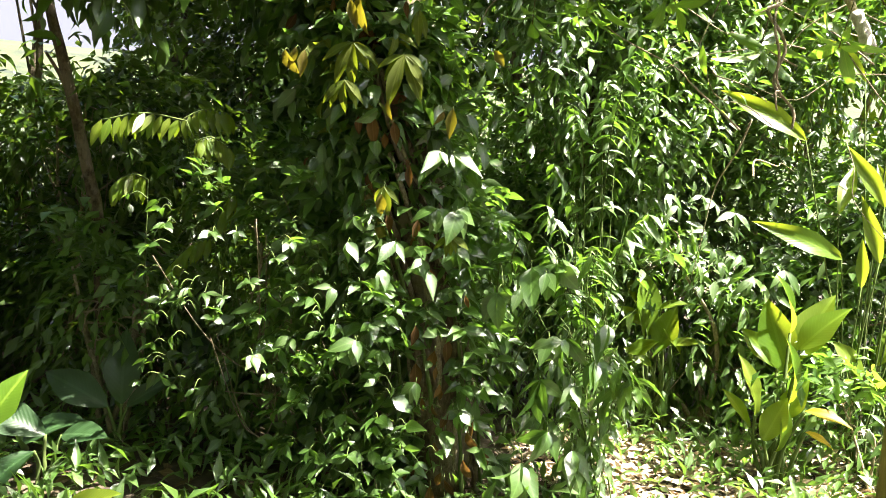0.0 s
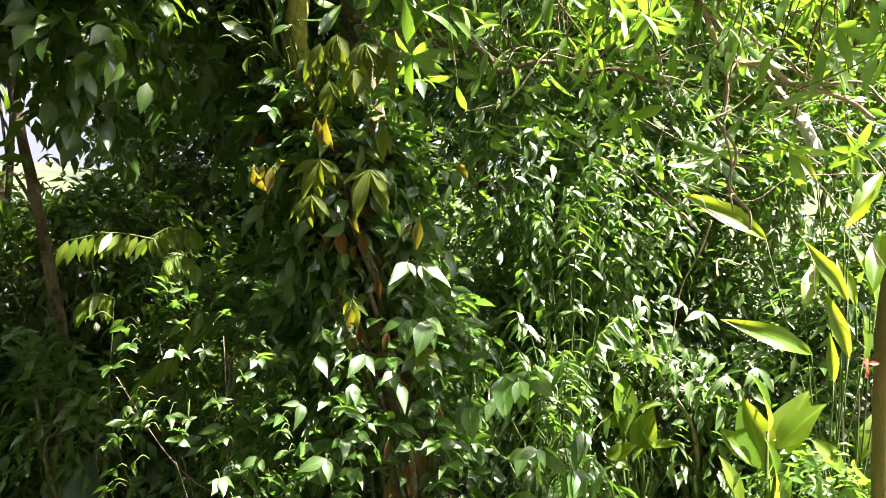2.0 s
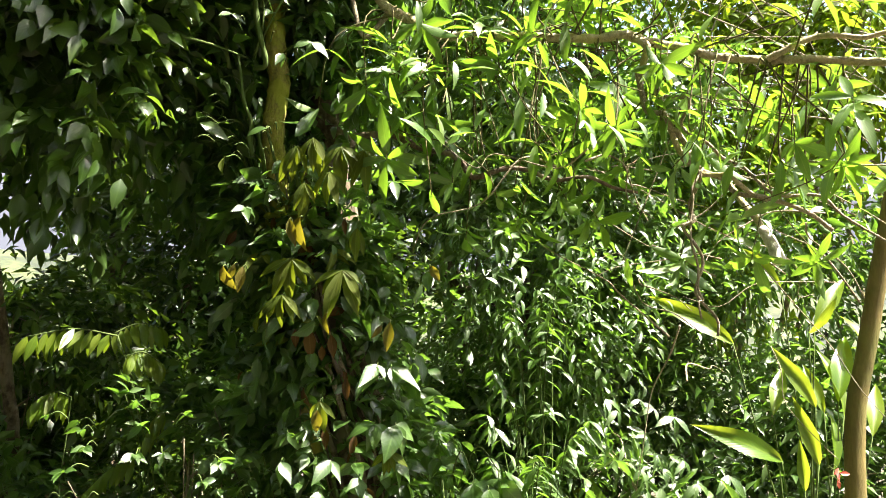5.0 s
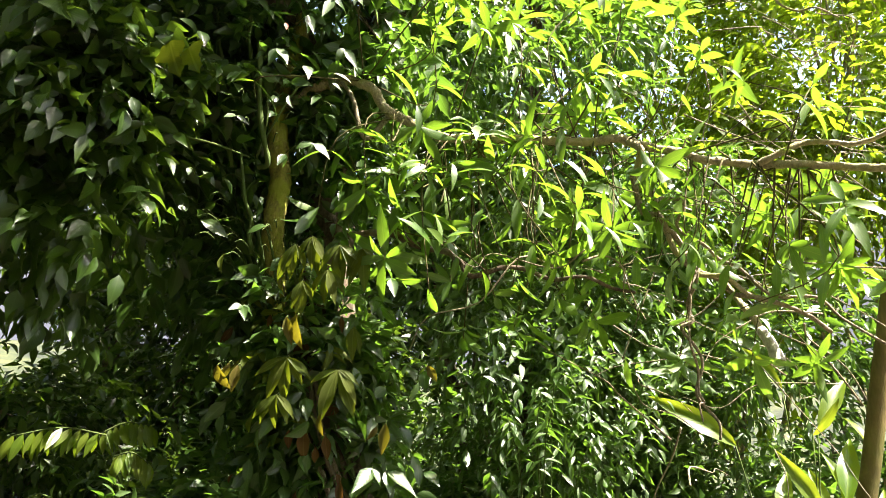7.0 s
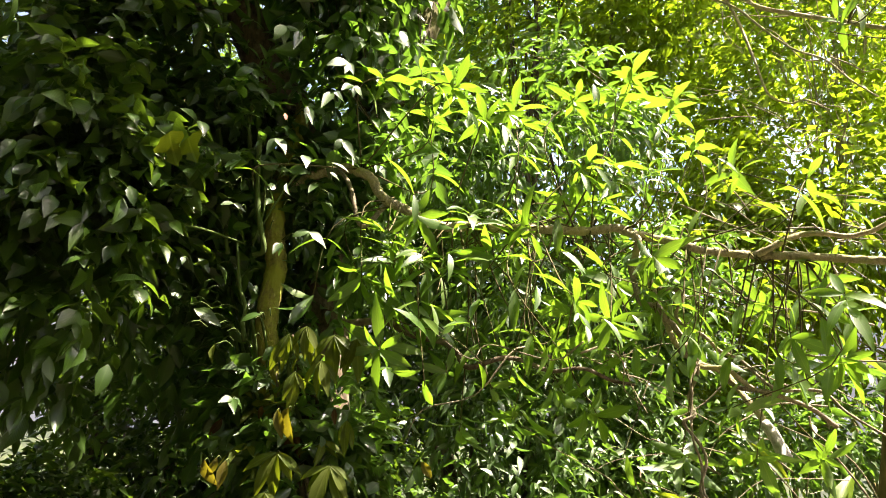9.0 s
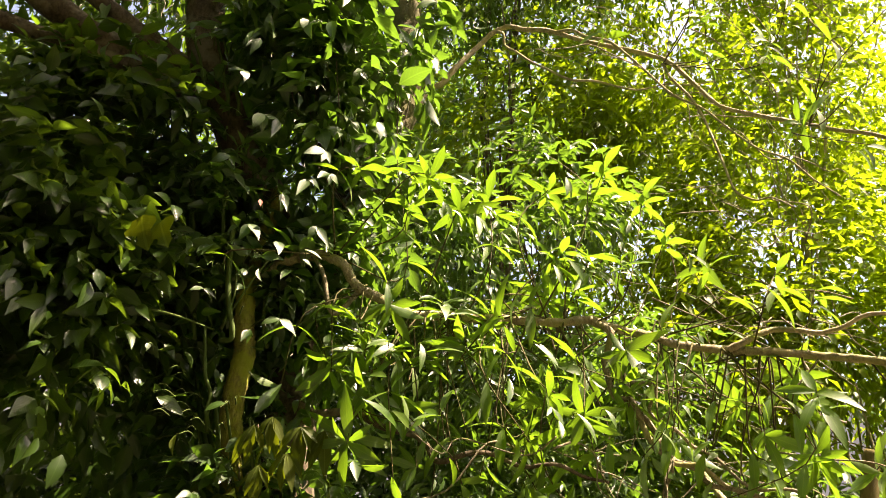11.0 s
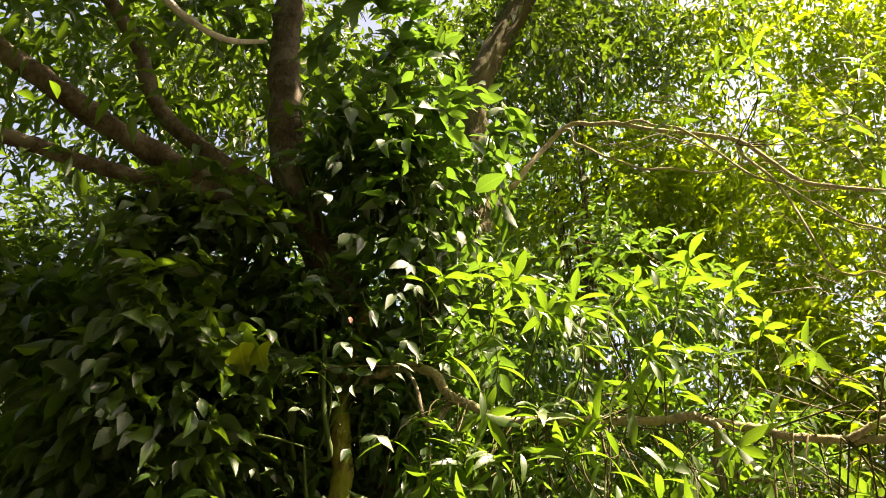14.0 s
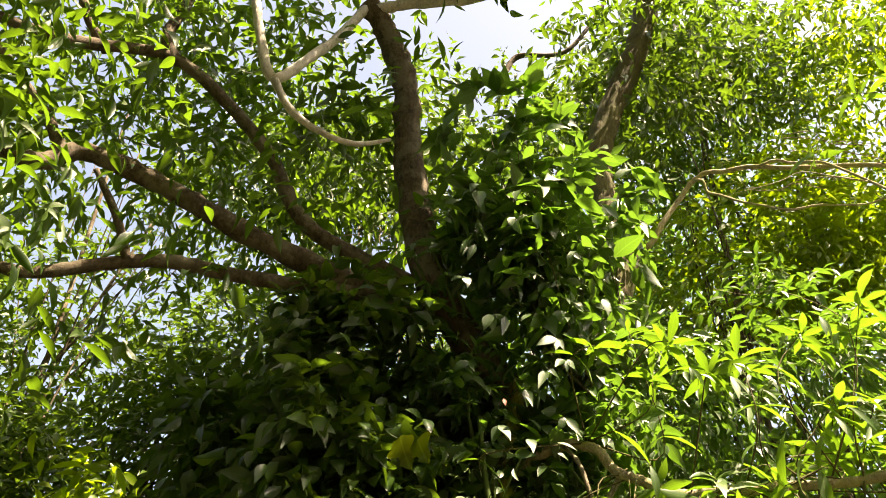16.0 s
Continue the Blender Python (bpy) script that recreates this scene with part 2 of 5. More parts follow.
def tube(pile, points, r0, r1, sides=7, rough=0.0, steps=6, curve=True):
    """A tapering, slightly uneven round stem along the points."""
    p = spline(points, steps) if curve else np.array(points, dtype=float)
    n = len(p)
    tan = np.gradient(p, axis=0)
    tan /= np.linalg.norm(tan, axis=1)[:, None] + 1e-9
    ref = np.array([0.3, 0.9, 0.2]) if abs(tan[0][2]) > 0.7 else np.array([0.0, 0.0, 1.0])
    a = np.cross(tan, ref)
    a /= np.linalg.norm(a, axis=1)[:, None] + 1e-9
    b = np.cross(tan, a)
    ang = np.arange(sides) * 2 * math.pi / sides
    rad = (r0 + (r1 - r0) * np.linspace(0, 1, n))[:, None] * (1 + rough * np.random.uniform(-1, 1, (n, sides)))
    rad = rad * (1 + 0.6 * rough * np.random.uniform(-1, 1, (n, 1)))
    v = p[:, None, :] + rad[:, :, None] * (np.cos(ang)[None, :, None] * a[:, None, :] + np.sin(ang)[None, :, None] * b[:, None, :])
    f = []
    for i in range(n - 1):
        for j in range(sides):
            k = (j + 1) % sides
            f.append((i * sides + j, i * sides + k, (i + 1) * sides + k, (i + 1) * sides + j))
    f.append(tuple(range(sides - 1, -1, -1)))
    f.append(tuple((n - 1) * sides + j for j in range(sides)))
    pile.add(v.reshape(-1, 3), f, [(0.5, 0.5)] * (n * sides))
    return p


def blade(length, width, segs=5, droop=0.25, fold=0.25, belly=0.40, tip=1.75, wave=0.0, lobes=False, cross=1):
    """A leaf along +y, upper side +z: points, faces, leaf coordinates."""
    v, uv, f = [], [], []
    for i in range(segs + 1):
        s = i / segs
        w = (s / belly) ** 0.6 if s < belly else max(0.0, 1 - ((s - belly) / (1 - belly)) ** tip)
        if i == 0:
            w = 0.068
        if lobes and 0.25 < s < 0.5:
            w *= 1.25
        if lobes and 0.5 <= s < 0.8:
            w *= 0.55
        y = length * s * (1 - 0.25 * droop * s)
        z = -droop * length * s * s
        for j in range(-cross, cross + 1):
            q = j / cross
            ww = wave * width * math.sin(7.0 * s + (2.1 if q > 0 else 0.0)) * abs(q) * (1 if 0 < i < segs else 0)
            v.append((q * w * width / 2, y, z + fold * abs(q) * w * width / 2 + ww))
            uv.append((0.5 + q * max(w, 0.06) / 2, s))
    c = 2 * cross + 1
    for i in range(segs):
        for j in range(c - 1):
            f.append((i * c + j, i * c + j + 1, (i + 1) * c + j + 1, (i + 1) * c + j))
    return np.array(v), f, uv


SMALL = (np.array([(0, 0, 0), (0, 0.48, -0.03), (0, 1, -0.2), (-0.5, 0.42, 0.06), (0.5, 0.42, 0.06)]),
         [(0, 4, 1), (0, 1, 3), (1, 4, 2), (1, 2, 3)], [(0.5, 0), (0.5, 0.48), (0.5, 1), (0.02, 0.42), (0.98, 0.42)])


FULL = blade(1.0, 1.0, segs=4, droop=0.28, fold=0.18, belly=0.38, tip=1.4)


def leaf_mass(name, at, along, up, length, width, shape=SMALL):
    """One mesh of many small folded leaves: roots, directions, upper sides, lengths and widths as arrays."""
    at, along, up = (np.asarray(a, dtype=np.float64) for a in (at, along, up))
    along = along / (np.linalg.norm(along, axis=1)[:, None] + 1e-9)
    side = np.cross(along, up)
    side /= np.linalg.norm(side, axis=1)[:, None] + 1e-9
    up = np.cross(side, along)
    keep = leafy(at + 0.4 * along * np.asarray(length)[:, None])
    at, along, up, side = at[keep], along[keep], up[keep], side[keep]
    length, width = np.asarray(length)[keep], np.asarray(width)[keep]
    t, f, uv = shape
    n, k = len(at), len(t)
    wide = np.stack([t[:, 0]] * n) * np.asarray(width)[:, None]
    lng = np.stack([t[:, 1]] * n) * np.asarray(length)[:, None]
    high = np.stack([t[:, 2]] * n) * np.asarray(length)[:, None]
    v = at[:, None, :] + wide[:, :, None] * side[:, None, :] + lng[:, :, None] * along[:, None, :] + high[:, :, None] * up[:, None, :]
    me = bpy.data.meshes.new(name)
    one = np.array([i for q in f for i in q])
    faces = (one[None] + (np.arange(n) * k)[:, None]).reshape(-1)
    starts = np.cumsum([0] + [len(q) for q in f])[:-1]
    me.vertices.add(n * k)
    me.vertices.foreach_set("co", v.astype(np.float32).ravel())
    me.loops.add(len(faces))
    me.loops.foreach_set("vertex_index", faces.astype(np.int32))
    me.polygons.add(n * len(f))
    me.polygons.foreach_set("loop_start", (starts[None] + (np.arange(n) * len(one))[:, None]).ravel().astype(np.int32))
    layer = me.uv_layers.new(name="leaf")
    layer.data.foreach_set("uv", np.tile(np.array([uv[i] for q in f for i in q], dtype=np.float32), (n, 1)).ravel())
    me.polygons.foreach_set("use_smooth", np.ones(n * len(f), dtype=bool))
    me.update()
    me.validate()
    return me


def twigs(centres, outward, count, span, leaf, ratio, droop, rng, flat=0.35):
    """Leaves in pairs along short drooping twigs: arrays for leaf_mass."""
    A, D, U, L, W = [], [], [], [], []
    m = len(centres)
    d = outward + rng.normal(0, 0.45, (m, 3))
    d /= np.linalg.norm(d, axis=1)[:, None] + 1e-9
    for i in range(count):
        s = (i + 0.5) / count
        p = centres + d * (span * s) + np.array([0, 0, -1.0]) * (droop * span * s * s)
        tang = d + np.array([0, 0, -2 * droop * s])
        sidew = np.cross(tang, np.array([0, 0, 1.0])) + rng.normal(0, flat, (m, 3))
        sgn = 1 if i % 2 else -1
        if i == count - 1:
            sgn = 0
        a = tang * 0.7 + sgn * sidew + rng.normal(0, 0.25, (m, 3)) + np.array([0, 0, -droop * 0.6])
        A.append(p + rng.normal(0, 0.012, (m, 3)))
        D.append(a)
        U.append(np.array([0, 0, 1.0]) + rng.normal(0, 0.62, (m, 3)))
        ll = leaf * rng.uniform(0.65, 1.25, m)
        L.append(ll)
        W.append(ll * ratio * rng.uniform(0.8, 1.2, m))
    return [np.concatenate(q) for q in (A, D, U, L, W)]


def cloud(centre, radii, n, rng, shell=0.55, lumps=9, low=-1.0):
    """Points in an uneven, lumpy crown, and the way out from its middle."""
    c, r = np.array(centre), np.array(radii)
    hub = rng.normal(0, 1, (lumps, 3))
    hub = hub / np.linalg.norm(hub, axis=1)[:, None] * rng.uniform(0.35, 0.85, (lumps, 1))
    which = rng.integers(0, lumps, n)
    d = rng.normal(0, 1, (n, 3))
    d /= np.linalg.norm(d, axis=1)[:, None]
    q = hub[which] + d * (rng.uniform(shell, 1.0, (n, 1)) ** 0.7) * rng.uniform(0.32, 0.55, (lumps, 1))[which]
    q[:, 2] = np.maximum(q[:, 2], low)
    return c + q * r, q / (np.linalg.norm(q, axis=1)[:, None] + 1e-9)


def bush(name, base, centre, radii, n, leaf, ratio, material, bark, label, category, seed, droop=0.35, count=7, span=0.3, shell=0.4, stems=5, lumps=10, stem_r=0.02, group="", low=-1.0):
    """A shrub or tree: stems from the ground that fork into its crown, and a crown of leafy twigs."""
    rng = np.random.default_rng(seed)
    ob = thing(name, base, label, category, group)
    b, c, r = np.array(base, dtype=float), np.array(centre, dtype=float), np.array(radii)
    pts, out = cloud(centre, radii, n, rng, shell, lumps, low)
    for s in range(stems):
        pile = Pile()
        goal = c + rng.uniform(-0.6, 0.6, 3) * r
        mid = b * 0.5 + goal * 0.5 + rng.normal(0, 0.12, 3) * r
        start = b + np.array([*rng.normal(0, 0.5 * stem_r * stems, 2), -0.05])
        run = tube(pile, [start, mid, goal], stem_r, stem_r * 0.35, 6, 0.08)
        for _ in range(7):
            k = rng.integers(len(run) // 3, len(run))
            near = pts[np.argsort(np.linalg.norm(pts - run[k], axis=1))[rng.integers(0, max(2, n // 6))]]
            tube(pile, [run[k], (run[k] + near) / 2 + rng.normal(0, 0.05, 3) * r, near], stem_r * 0.4, stem_r * 0.1, 4, 0.05, 4)
        part("trunk" if stems == 1 else "stem", pile.mesh("stem"), bark, ob)
    part("crown", leaf_mass("crown", *twigs(pts, out, count, span, leaf, ratio, droop, rng)), material, ob, kind="stuff")
    return ob


def leaf_matrix(at, along, up):
    y = Vector(along).normalized()
    x = y.cross(Vector(up))
    if x.length < 1e-4:
        x = y.cross(Vector((1, 0.3, 0.2)))
    x.normalize()
    z = x.cross(y)
    return Matrix.Translation(at) @ Matrix((x, y, z)).transposed().to_4x4()


def leaf_meshes(name, material, kinds):
    """A few leaf shapes that many leaves share."""
    out = []
    for k in kinds:
        pile = Pile()
        pile.add(*blade(**k))
        me = pile.mesh(name)
        me.materials.append(material)
        out.append(me)
    return out


def put_leaf(parent, me, at, along, up, size=1.0, name="leaf", label=""):
    ob = new(name, me)
    ob.parent = parent
    origin = parent.location + (parent.parent.location if parent.parent else Vector((0, 0, 0)))
    ob.matrix_basis = Matrix.Translation(-origin) @ leaf_matrix(at, along, up) @ Matrix.Scale(size, 4)
    return tagged(ob, label) if label else ob


def ground_height(x, y):
    r = math.hypot(x, y)
    t = min(1.0, max(0.0, (r - 13) / 34))
    return 8.6 * t * t * (3 - 2 * t) + 0.05 * noise.noise(Vector((x * 0.9, y * 0.9, 0))) * min(1.0, 12 / (r + 1))


# ---- leaves cut away along lines to the camera, so trunk and branches show ----
VIEWPOINT = np.array([0.0, 0.0, 1.5])
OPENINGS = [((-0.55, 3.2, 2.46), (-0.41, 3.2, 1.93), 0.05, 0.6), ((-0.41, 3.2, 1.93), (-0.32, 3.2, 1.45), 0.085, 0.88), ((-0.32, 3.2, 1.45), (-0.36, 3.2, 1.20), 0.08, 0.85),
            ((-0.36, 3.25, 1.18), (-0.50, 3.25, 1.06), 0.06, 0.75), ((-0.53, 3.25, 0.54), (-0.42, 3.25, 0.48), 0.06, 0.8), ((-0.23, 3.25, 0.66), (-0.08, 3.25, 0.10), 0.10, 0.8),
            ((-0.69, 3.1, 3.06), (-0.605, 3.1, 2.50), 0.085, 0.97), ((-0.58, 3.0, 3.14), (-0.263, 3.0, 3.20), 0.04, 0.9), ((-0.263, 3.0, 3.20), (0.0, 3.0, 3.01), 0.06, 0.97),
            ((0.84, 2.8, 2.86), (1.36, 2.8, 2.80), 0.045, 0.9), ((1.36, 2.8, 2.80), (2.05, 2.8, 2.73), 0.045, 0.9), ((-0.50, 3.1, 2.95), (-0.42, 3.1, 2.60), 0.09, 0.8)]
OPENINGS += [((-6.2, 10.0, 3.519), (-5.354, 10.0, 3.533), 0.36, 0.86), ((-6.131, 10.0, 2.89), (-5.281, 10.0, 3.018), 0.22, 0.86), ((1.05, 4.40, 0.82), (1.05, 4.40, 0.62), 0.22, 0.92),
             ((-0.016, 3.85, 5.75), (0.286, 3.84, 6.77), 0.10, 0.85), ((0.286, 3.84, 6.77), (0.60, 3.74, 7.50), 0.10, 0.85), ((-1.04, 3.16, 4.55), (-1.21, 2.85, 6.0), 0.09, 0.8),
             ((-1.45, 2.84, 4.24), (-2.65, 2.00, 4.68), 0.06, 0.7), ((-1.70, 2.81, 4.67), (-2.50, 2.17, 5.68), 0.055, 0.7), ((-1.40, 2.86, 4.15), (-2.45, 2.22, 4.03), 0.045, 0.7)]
# places lit by leaving out the leaves between them and the sun
SUN_FLECKS = [((-1.35, 3.10, 1.62), 0.24), ((-0.12, 2.80, 1.44), 0.24), ((-0.33, 3.20, 1.30), 0.08), ((1.07, 4.45, 0.75), 0.34), ((-0.42, 2.80, 0.95), 0.22), ((0.46, 2.56, 2.48), 0.15), ((0.15, 2.70, 3.30), 0.12), ((-0.38, 2.95, 4.75), 0.46), ((-3.15, 3.48, 3.33), 0.34), ((1.40, 3.90, 0.15), 0.50), ((0.35, 3.00, 0.80), 0.25)]
GAP_RNG = np.random.default_rng(99)


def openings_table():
    """Roots, ways to the camera, radii and shares of the openings, six to each."""
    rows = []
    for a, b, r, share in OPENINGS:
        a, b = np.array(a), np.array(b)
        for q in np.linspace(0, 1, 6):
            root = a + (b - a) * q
            rows.append((*root, *(VIEWPOINT - root), r, share))
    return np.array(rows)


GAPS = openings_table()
FLECKS = np.array([(*root, r) for root, r in SUN_FLECKS])


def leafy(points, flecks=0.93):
    """Which points keep their leaf: most between an opening and the camera, or in a sunbeam, are left out."""
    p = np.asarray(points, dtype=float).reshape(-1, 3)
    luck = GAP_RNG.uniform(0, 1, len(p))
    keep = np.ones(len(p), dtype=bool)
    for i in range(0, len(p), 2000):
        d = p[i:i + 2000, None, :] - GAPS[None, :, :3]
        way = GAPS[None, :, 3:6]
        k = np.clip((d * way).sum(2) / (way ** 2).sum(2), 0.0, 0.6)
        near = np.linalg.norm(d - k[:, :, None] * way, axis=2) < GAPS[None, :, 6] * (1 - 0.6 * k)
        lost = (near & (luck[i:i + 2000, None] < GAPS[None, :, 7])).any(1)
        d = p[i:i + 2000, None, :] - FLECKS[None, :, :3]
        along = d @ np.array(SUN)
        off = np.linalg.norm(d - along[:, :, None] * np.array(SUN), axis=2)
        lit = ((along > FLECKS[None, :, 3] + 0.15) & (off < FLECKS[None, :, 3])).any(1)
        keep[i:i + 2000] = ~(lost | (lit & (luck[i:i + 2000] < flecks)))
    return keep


# ---- ground, hillside, far mountain ----
def build_ground():
    bm = bmesh.new()
    rings = [0.0] + [0.25 * i for i in range(1, 40)] + [10 * 1.16 ** i for i in range(0, 28)]
    sides = 72
    rows = []
    for r in rings:
        rows.append([bm.verts.new((r * math.cos(a), r * math.sin(a), ground_height(r * math.cos(a), r * math.sin(a)))) for a in (2 * math.pi * k / sides for k in range(sides if r else 1))])
    for i in range(len(rows) - 1):
        for k in range(sides):
            j = (k + 1) % sides
            if len(rows[i]) == 1:
                bm.faces.new((rows[0][0], rows[1][k], rows[1][j]))
            else:
                bm.faces.new((rows[i][k], rows[i + 1][k], rows[i + 1][j], rows[i][j]))
    me = bpy.data.meshes.new("ground")
    bm.to_mesh(me)
    bm.free()
    me.polygons.foreach_set("use_smooth", np.ones(len(me.polygons), dtype=bool))
    me.materials.append(SOIL)
    tagged(new("ground", me), "brown forest soil with fallen leaves, rising to a grassy hillside", "ground", kind="structure")


build_ground()


def build_mountain():
    bm = bmesh.new()
    low, top = [], []
    for k in range(121):
        a = 2 * math.pi * k / 120
        h = 640 + 120 * noise.noise(Vector((3 * math.cos(a), 3 * math.sin(a), 1))) + 30 * noise.noise(Vector((11 * math.cos(a), 11 * math.sin(a), 2)))
        low.append(bm.verts.new((1500 * math.cos(a), 1500 * math.sin(a), -20)))
        top.append(bm.verts.new((1750 * math.cos(a), 1750 * math.sin(a), h)))
    for k in range(120):
        bm.faces.new((low[k], low[k + 1], top[k + 1], top[k]))
    me = bpy.data.meshes.new("backdrop")
    bm.to_mesh(me)
    bm.free()
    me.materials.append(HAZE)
    tagged(new("backdrop", me), "mountain far beyond the hillside, its pale blue haze painted as a glow", "mountain", kind="structure")


build_mountain()

# ---- the vine-covered tree ----
RNG = np.random.default_rng(7)
VINE_LINE = [(-0.10, 3.42, -0.1), (-0.22, 3.40, 0.9), (-0.48, 3.36, 1.9), (-0.707, 3.249, 2.837), (-0.781, 3.253, 3.280), (-1.010, 3.176, 4.323), (-1.119, 3.079, 4.789), (-1.185, 2.970, 5.414), (-1.211, 2.853, 6.006), (-1.327, 2.673, 6.411), (-1.413, 2.519, 6.534)]
TRUNK = [(-0.10, 3.42, -0.1), (-0.18, 3.44, 0.9), (-0.36, 3.46, 1.8), (-0.474, 3.656, 3.010), (-0.526, 3.628, 3.493)] + VINE_LINE[5:]
tree = thing("tree", (-0.10, 3.42, 0), "vine-covered broadleaf tree with brown forked limbs", "tree")


def limb(name, points, r0, r1, material=BARK, label="", sides=9, parent=None, crook=0.0, knots=0.13):
    pile = Pile()
    if crook:
        points = spline(points, 3)
        points[1:-1] += np.random.default_rng(len(points)).normal(0, crook, (len(points) - 2, 3))
    tube(pile, points, r0, r1, sides + 3, knots, 8)
    return part(name, pile.mesh(name), material, parent or tree, label)


limb("trunk", TRUNK[:5], 0.15, 0.11, BARK)
limb("limb", [(-0.45, 3.36, 1.2), (-0.637, 3.223, 2.399), (-0.635, 3.203, 2.820), (-0.666, 3.197, 3.074), (-0.654, 3.261, 3.382), (-0.606, 3.351, 3.770)], 0.052, 0.042, MOSSY, "slim yellow-green mossy stem beside the trunk", crook=0.003, knots=0.06)
limb("trunk", TRUNK[4:], 0.11, 0.075, BARK)
limb("limb", [(-0.45, 3.5, 3.3), (0.007, 3.702, 4.726), (-0.016, 3.853, 5.659), (0.040, 3.852, 6.147), (0.286, 3.838, 6.768), (0.554, 3.754, 7.368), (0.774, 3.660, 8.373)], 0.115, 0.09, OLIVE_BARK)
limb("limb", [(-0.007, 3.803, 5.110), (0.230, 3.795, 4.998), (0.596, 3.756, 5.460), (0.943, 3.633, 5.350), (1.566, 3.357, 4.874), (1.799, 3.180, 4.403), (2.096, 2.932, 4.102), (2.400, 2.689, 3.808)], 0.021, 0.009, LICHEN, crook=0.009)
limb("limb", [(0.943, 3.633, 5.350), (1.255, 3.431, 5.113), (1.552, 3.253, 4.552), (1.853, 3.033, 4.033), (2.076, 2.824, 3.588)], 0.010, 0.004, LICHEN, crook=0.010)
limb("limb", [(0.596, 3.756, 5.460), (0.714, 3.684, 5.213), (1.044, 3.553, 4.893), (1.423, 3.419, 4.733), (1.800, 3.237, 4.646)], 0.010, 0.004, LICHEN, crook=0.010)
limb("limb", [(1.566, 3.357, 4.874), (1.687, 3.241, 4.383), (1.768, 3.141, 3.850), (1.965, 3.022, 3.645)], 0.010, 0.004, LICHEN, crook=0.02)
limb("limb", [(-1.033, 3.107, 4.115), (-1.466, 2.828, 4.244), (-1.937, 2.545, 4.433), (-2.324, 2.286, 4.619), (-2.648, 2.001, 4.678), (-2.759, 1.853, 4.467), (-2.932, 1.581, 4.458)], 0.068, 0.043)
limb("limb", [(-1.347, 2.883, 4.156), (-1.889, 2.580, 4.132), (-2.209, 2.392, 4.142), (-2.454, 2.225, 4.032), (-2.687, 2.033, 3.868), (-2.896, 1.829, 3.881)], 0.040, 0.029)
limb("limb", [(-1.161, 3.064, 4.344), (-1.706, 2.814, 4.674), (-1.958, 2.653, 5.162), (-2.240, 2.431, 5.535), (-2.532, 2.140, 5.722), (-2.848, 1.720, 5.395), (-3.053, 1.345, 5.196)], 0.050, 0.030)
limb("limb", [(-2.503, 2.173, 5.696), (-2.573, 2.093, 5.925), (-2.556, 2.113, 6.299), (-2.562, 2.106, 7.010)], 0.043, 0.032)
limb("limb", [(-2.733, 1.890, 5.489), (-2.820, 1.764, 5.634), (-2.943, 1.561, 6.001)], 0.032, 0.022)
limb("limb", [(-2.704, 1.929, 4.602), (-2.755, 1.770, 4.750), (-2.821, 1.573, 4.848), (-2.938, 1.354, 5.026)], 0.032, 0.022)
limb("limb", [(-2.348, 2.262, 4.071), (-2.439, 2.168, 4.316), (-2.516, 2.005, 4.504)], 0.025, 0.016)
limb("limb", [(-1.379, 2.559, 6.472), (-1.140, 2.591, 6.516), (-0.629, 2.695, 6.581), (-0.091, 2.753, 6.876)], 0.045, 0.03, PALE_BARK)
limb("limb", [(-1.418, 2.539, 6.516), (-1.489, 2.362, 5.886), (-1.564, 2.196, 5.421), (-1.644, 2.041, 5.049), (-1.740, 1.964, 5.343), (-1.831, 1.858, 5.822), (-1.930, 1.761, 6.333)], 0.032, 0.026, PALE_BARK, "bare whitish dead branch")
limb("limb", [(-1.644, 2.041, 5.049), (-1.555, 2.142, 4.867), (-1.425, 2.283, 4.809), (-1.283, 2.417, 4.830), (-1.155, 2.584, 5.023)], 0.024, 0.012, PALE_BARK, "bare whitish dead branch")
limb("limb", [(-0.720, 4.101, 7.596), (-0.561, 4.123, 7.894), (-0.124, 4.153, 7.852), (0.259, 4.141, 8.399), (0.492, 4.116, 8.913)], 0.03, 0.012, BARK)
limb("limb", [(-0.646, 3.217, 3.188), (-0.479, 3.116, 3.239), (-0.266, 3.042, 3.242), (-0.128, 3.001, 3.068), (0.123, 3.003, 2.954), (0.465, 2.971, 2.929), (0.838, 2.891, 2.913), (1.070, 2.815, 2.822), (1.337, 2.700, 2.732), (1.703, 2.487, 2.619), (1.935, 2.313, 2.527)], 0.025, 0.014, LICHEN, "yellow-grey mossy side branch with leafy sprays", crook=0.012)
limb("limb", [(1.337, 2.700, 2.732), (1.488, 2.620, 2.787), (1.636, 2.531, 2.768), (1.832, 2.394, 2.775)], 0.014, 0.007, LICHEN, crook=0.012)
limb("limb", [(0.860, 2.884, 2.903), (0.929, 2.863, 2.663), (1.048, 2.876, 2.431), (1.136, 2.896, 2.347), (1.389, 2.897, 2.219)], 0.016, 0.008, LICHEN, crook=0.015)
limb("limb", [(-0.128, 3.001, 3.068), (-0.244, 2.994, 2.936), (-0.305, 2.988, 3.124), (-0.373, 3.080, 3.259)], 0.012, 0.008, TWIG)
limb("limb", [(-0.739, 3.004, 3.408), (-0.712, 3.031, 3.047), (-0.670, 3.071, 2.848), (-0.721, 3.111, 2.836)], 0.012, 0.012, GREEN_STEM)
limb("limb", [(-0.286, 3.086, 2.524), (0.092, 3.000, 2.436), (0.227, 2.944, 2.336), (0.537, 2.906, 2.315), (0.863, 2.881, 2.241)], 0.016, 0.006, BARK, crook=0.015)

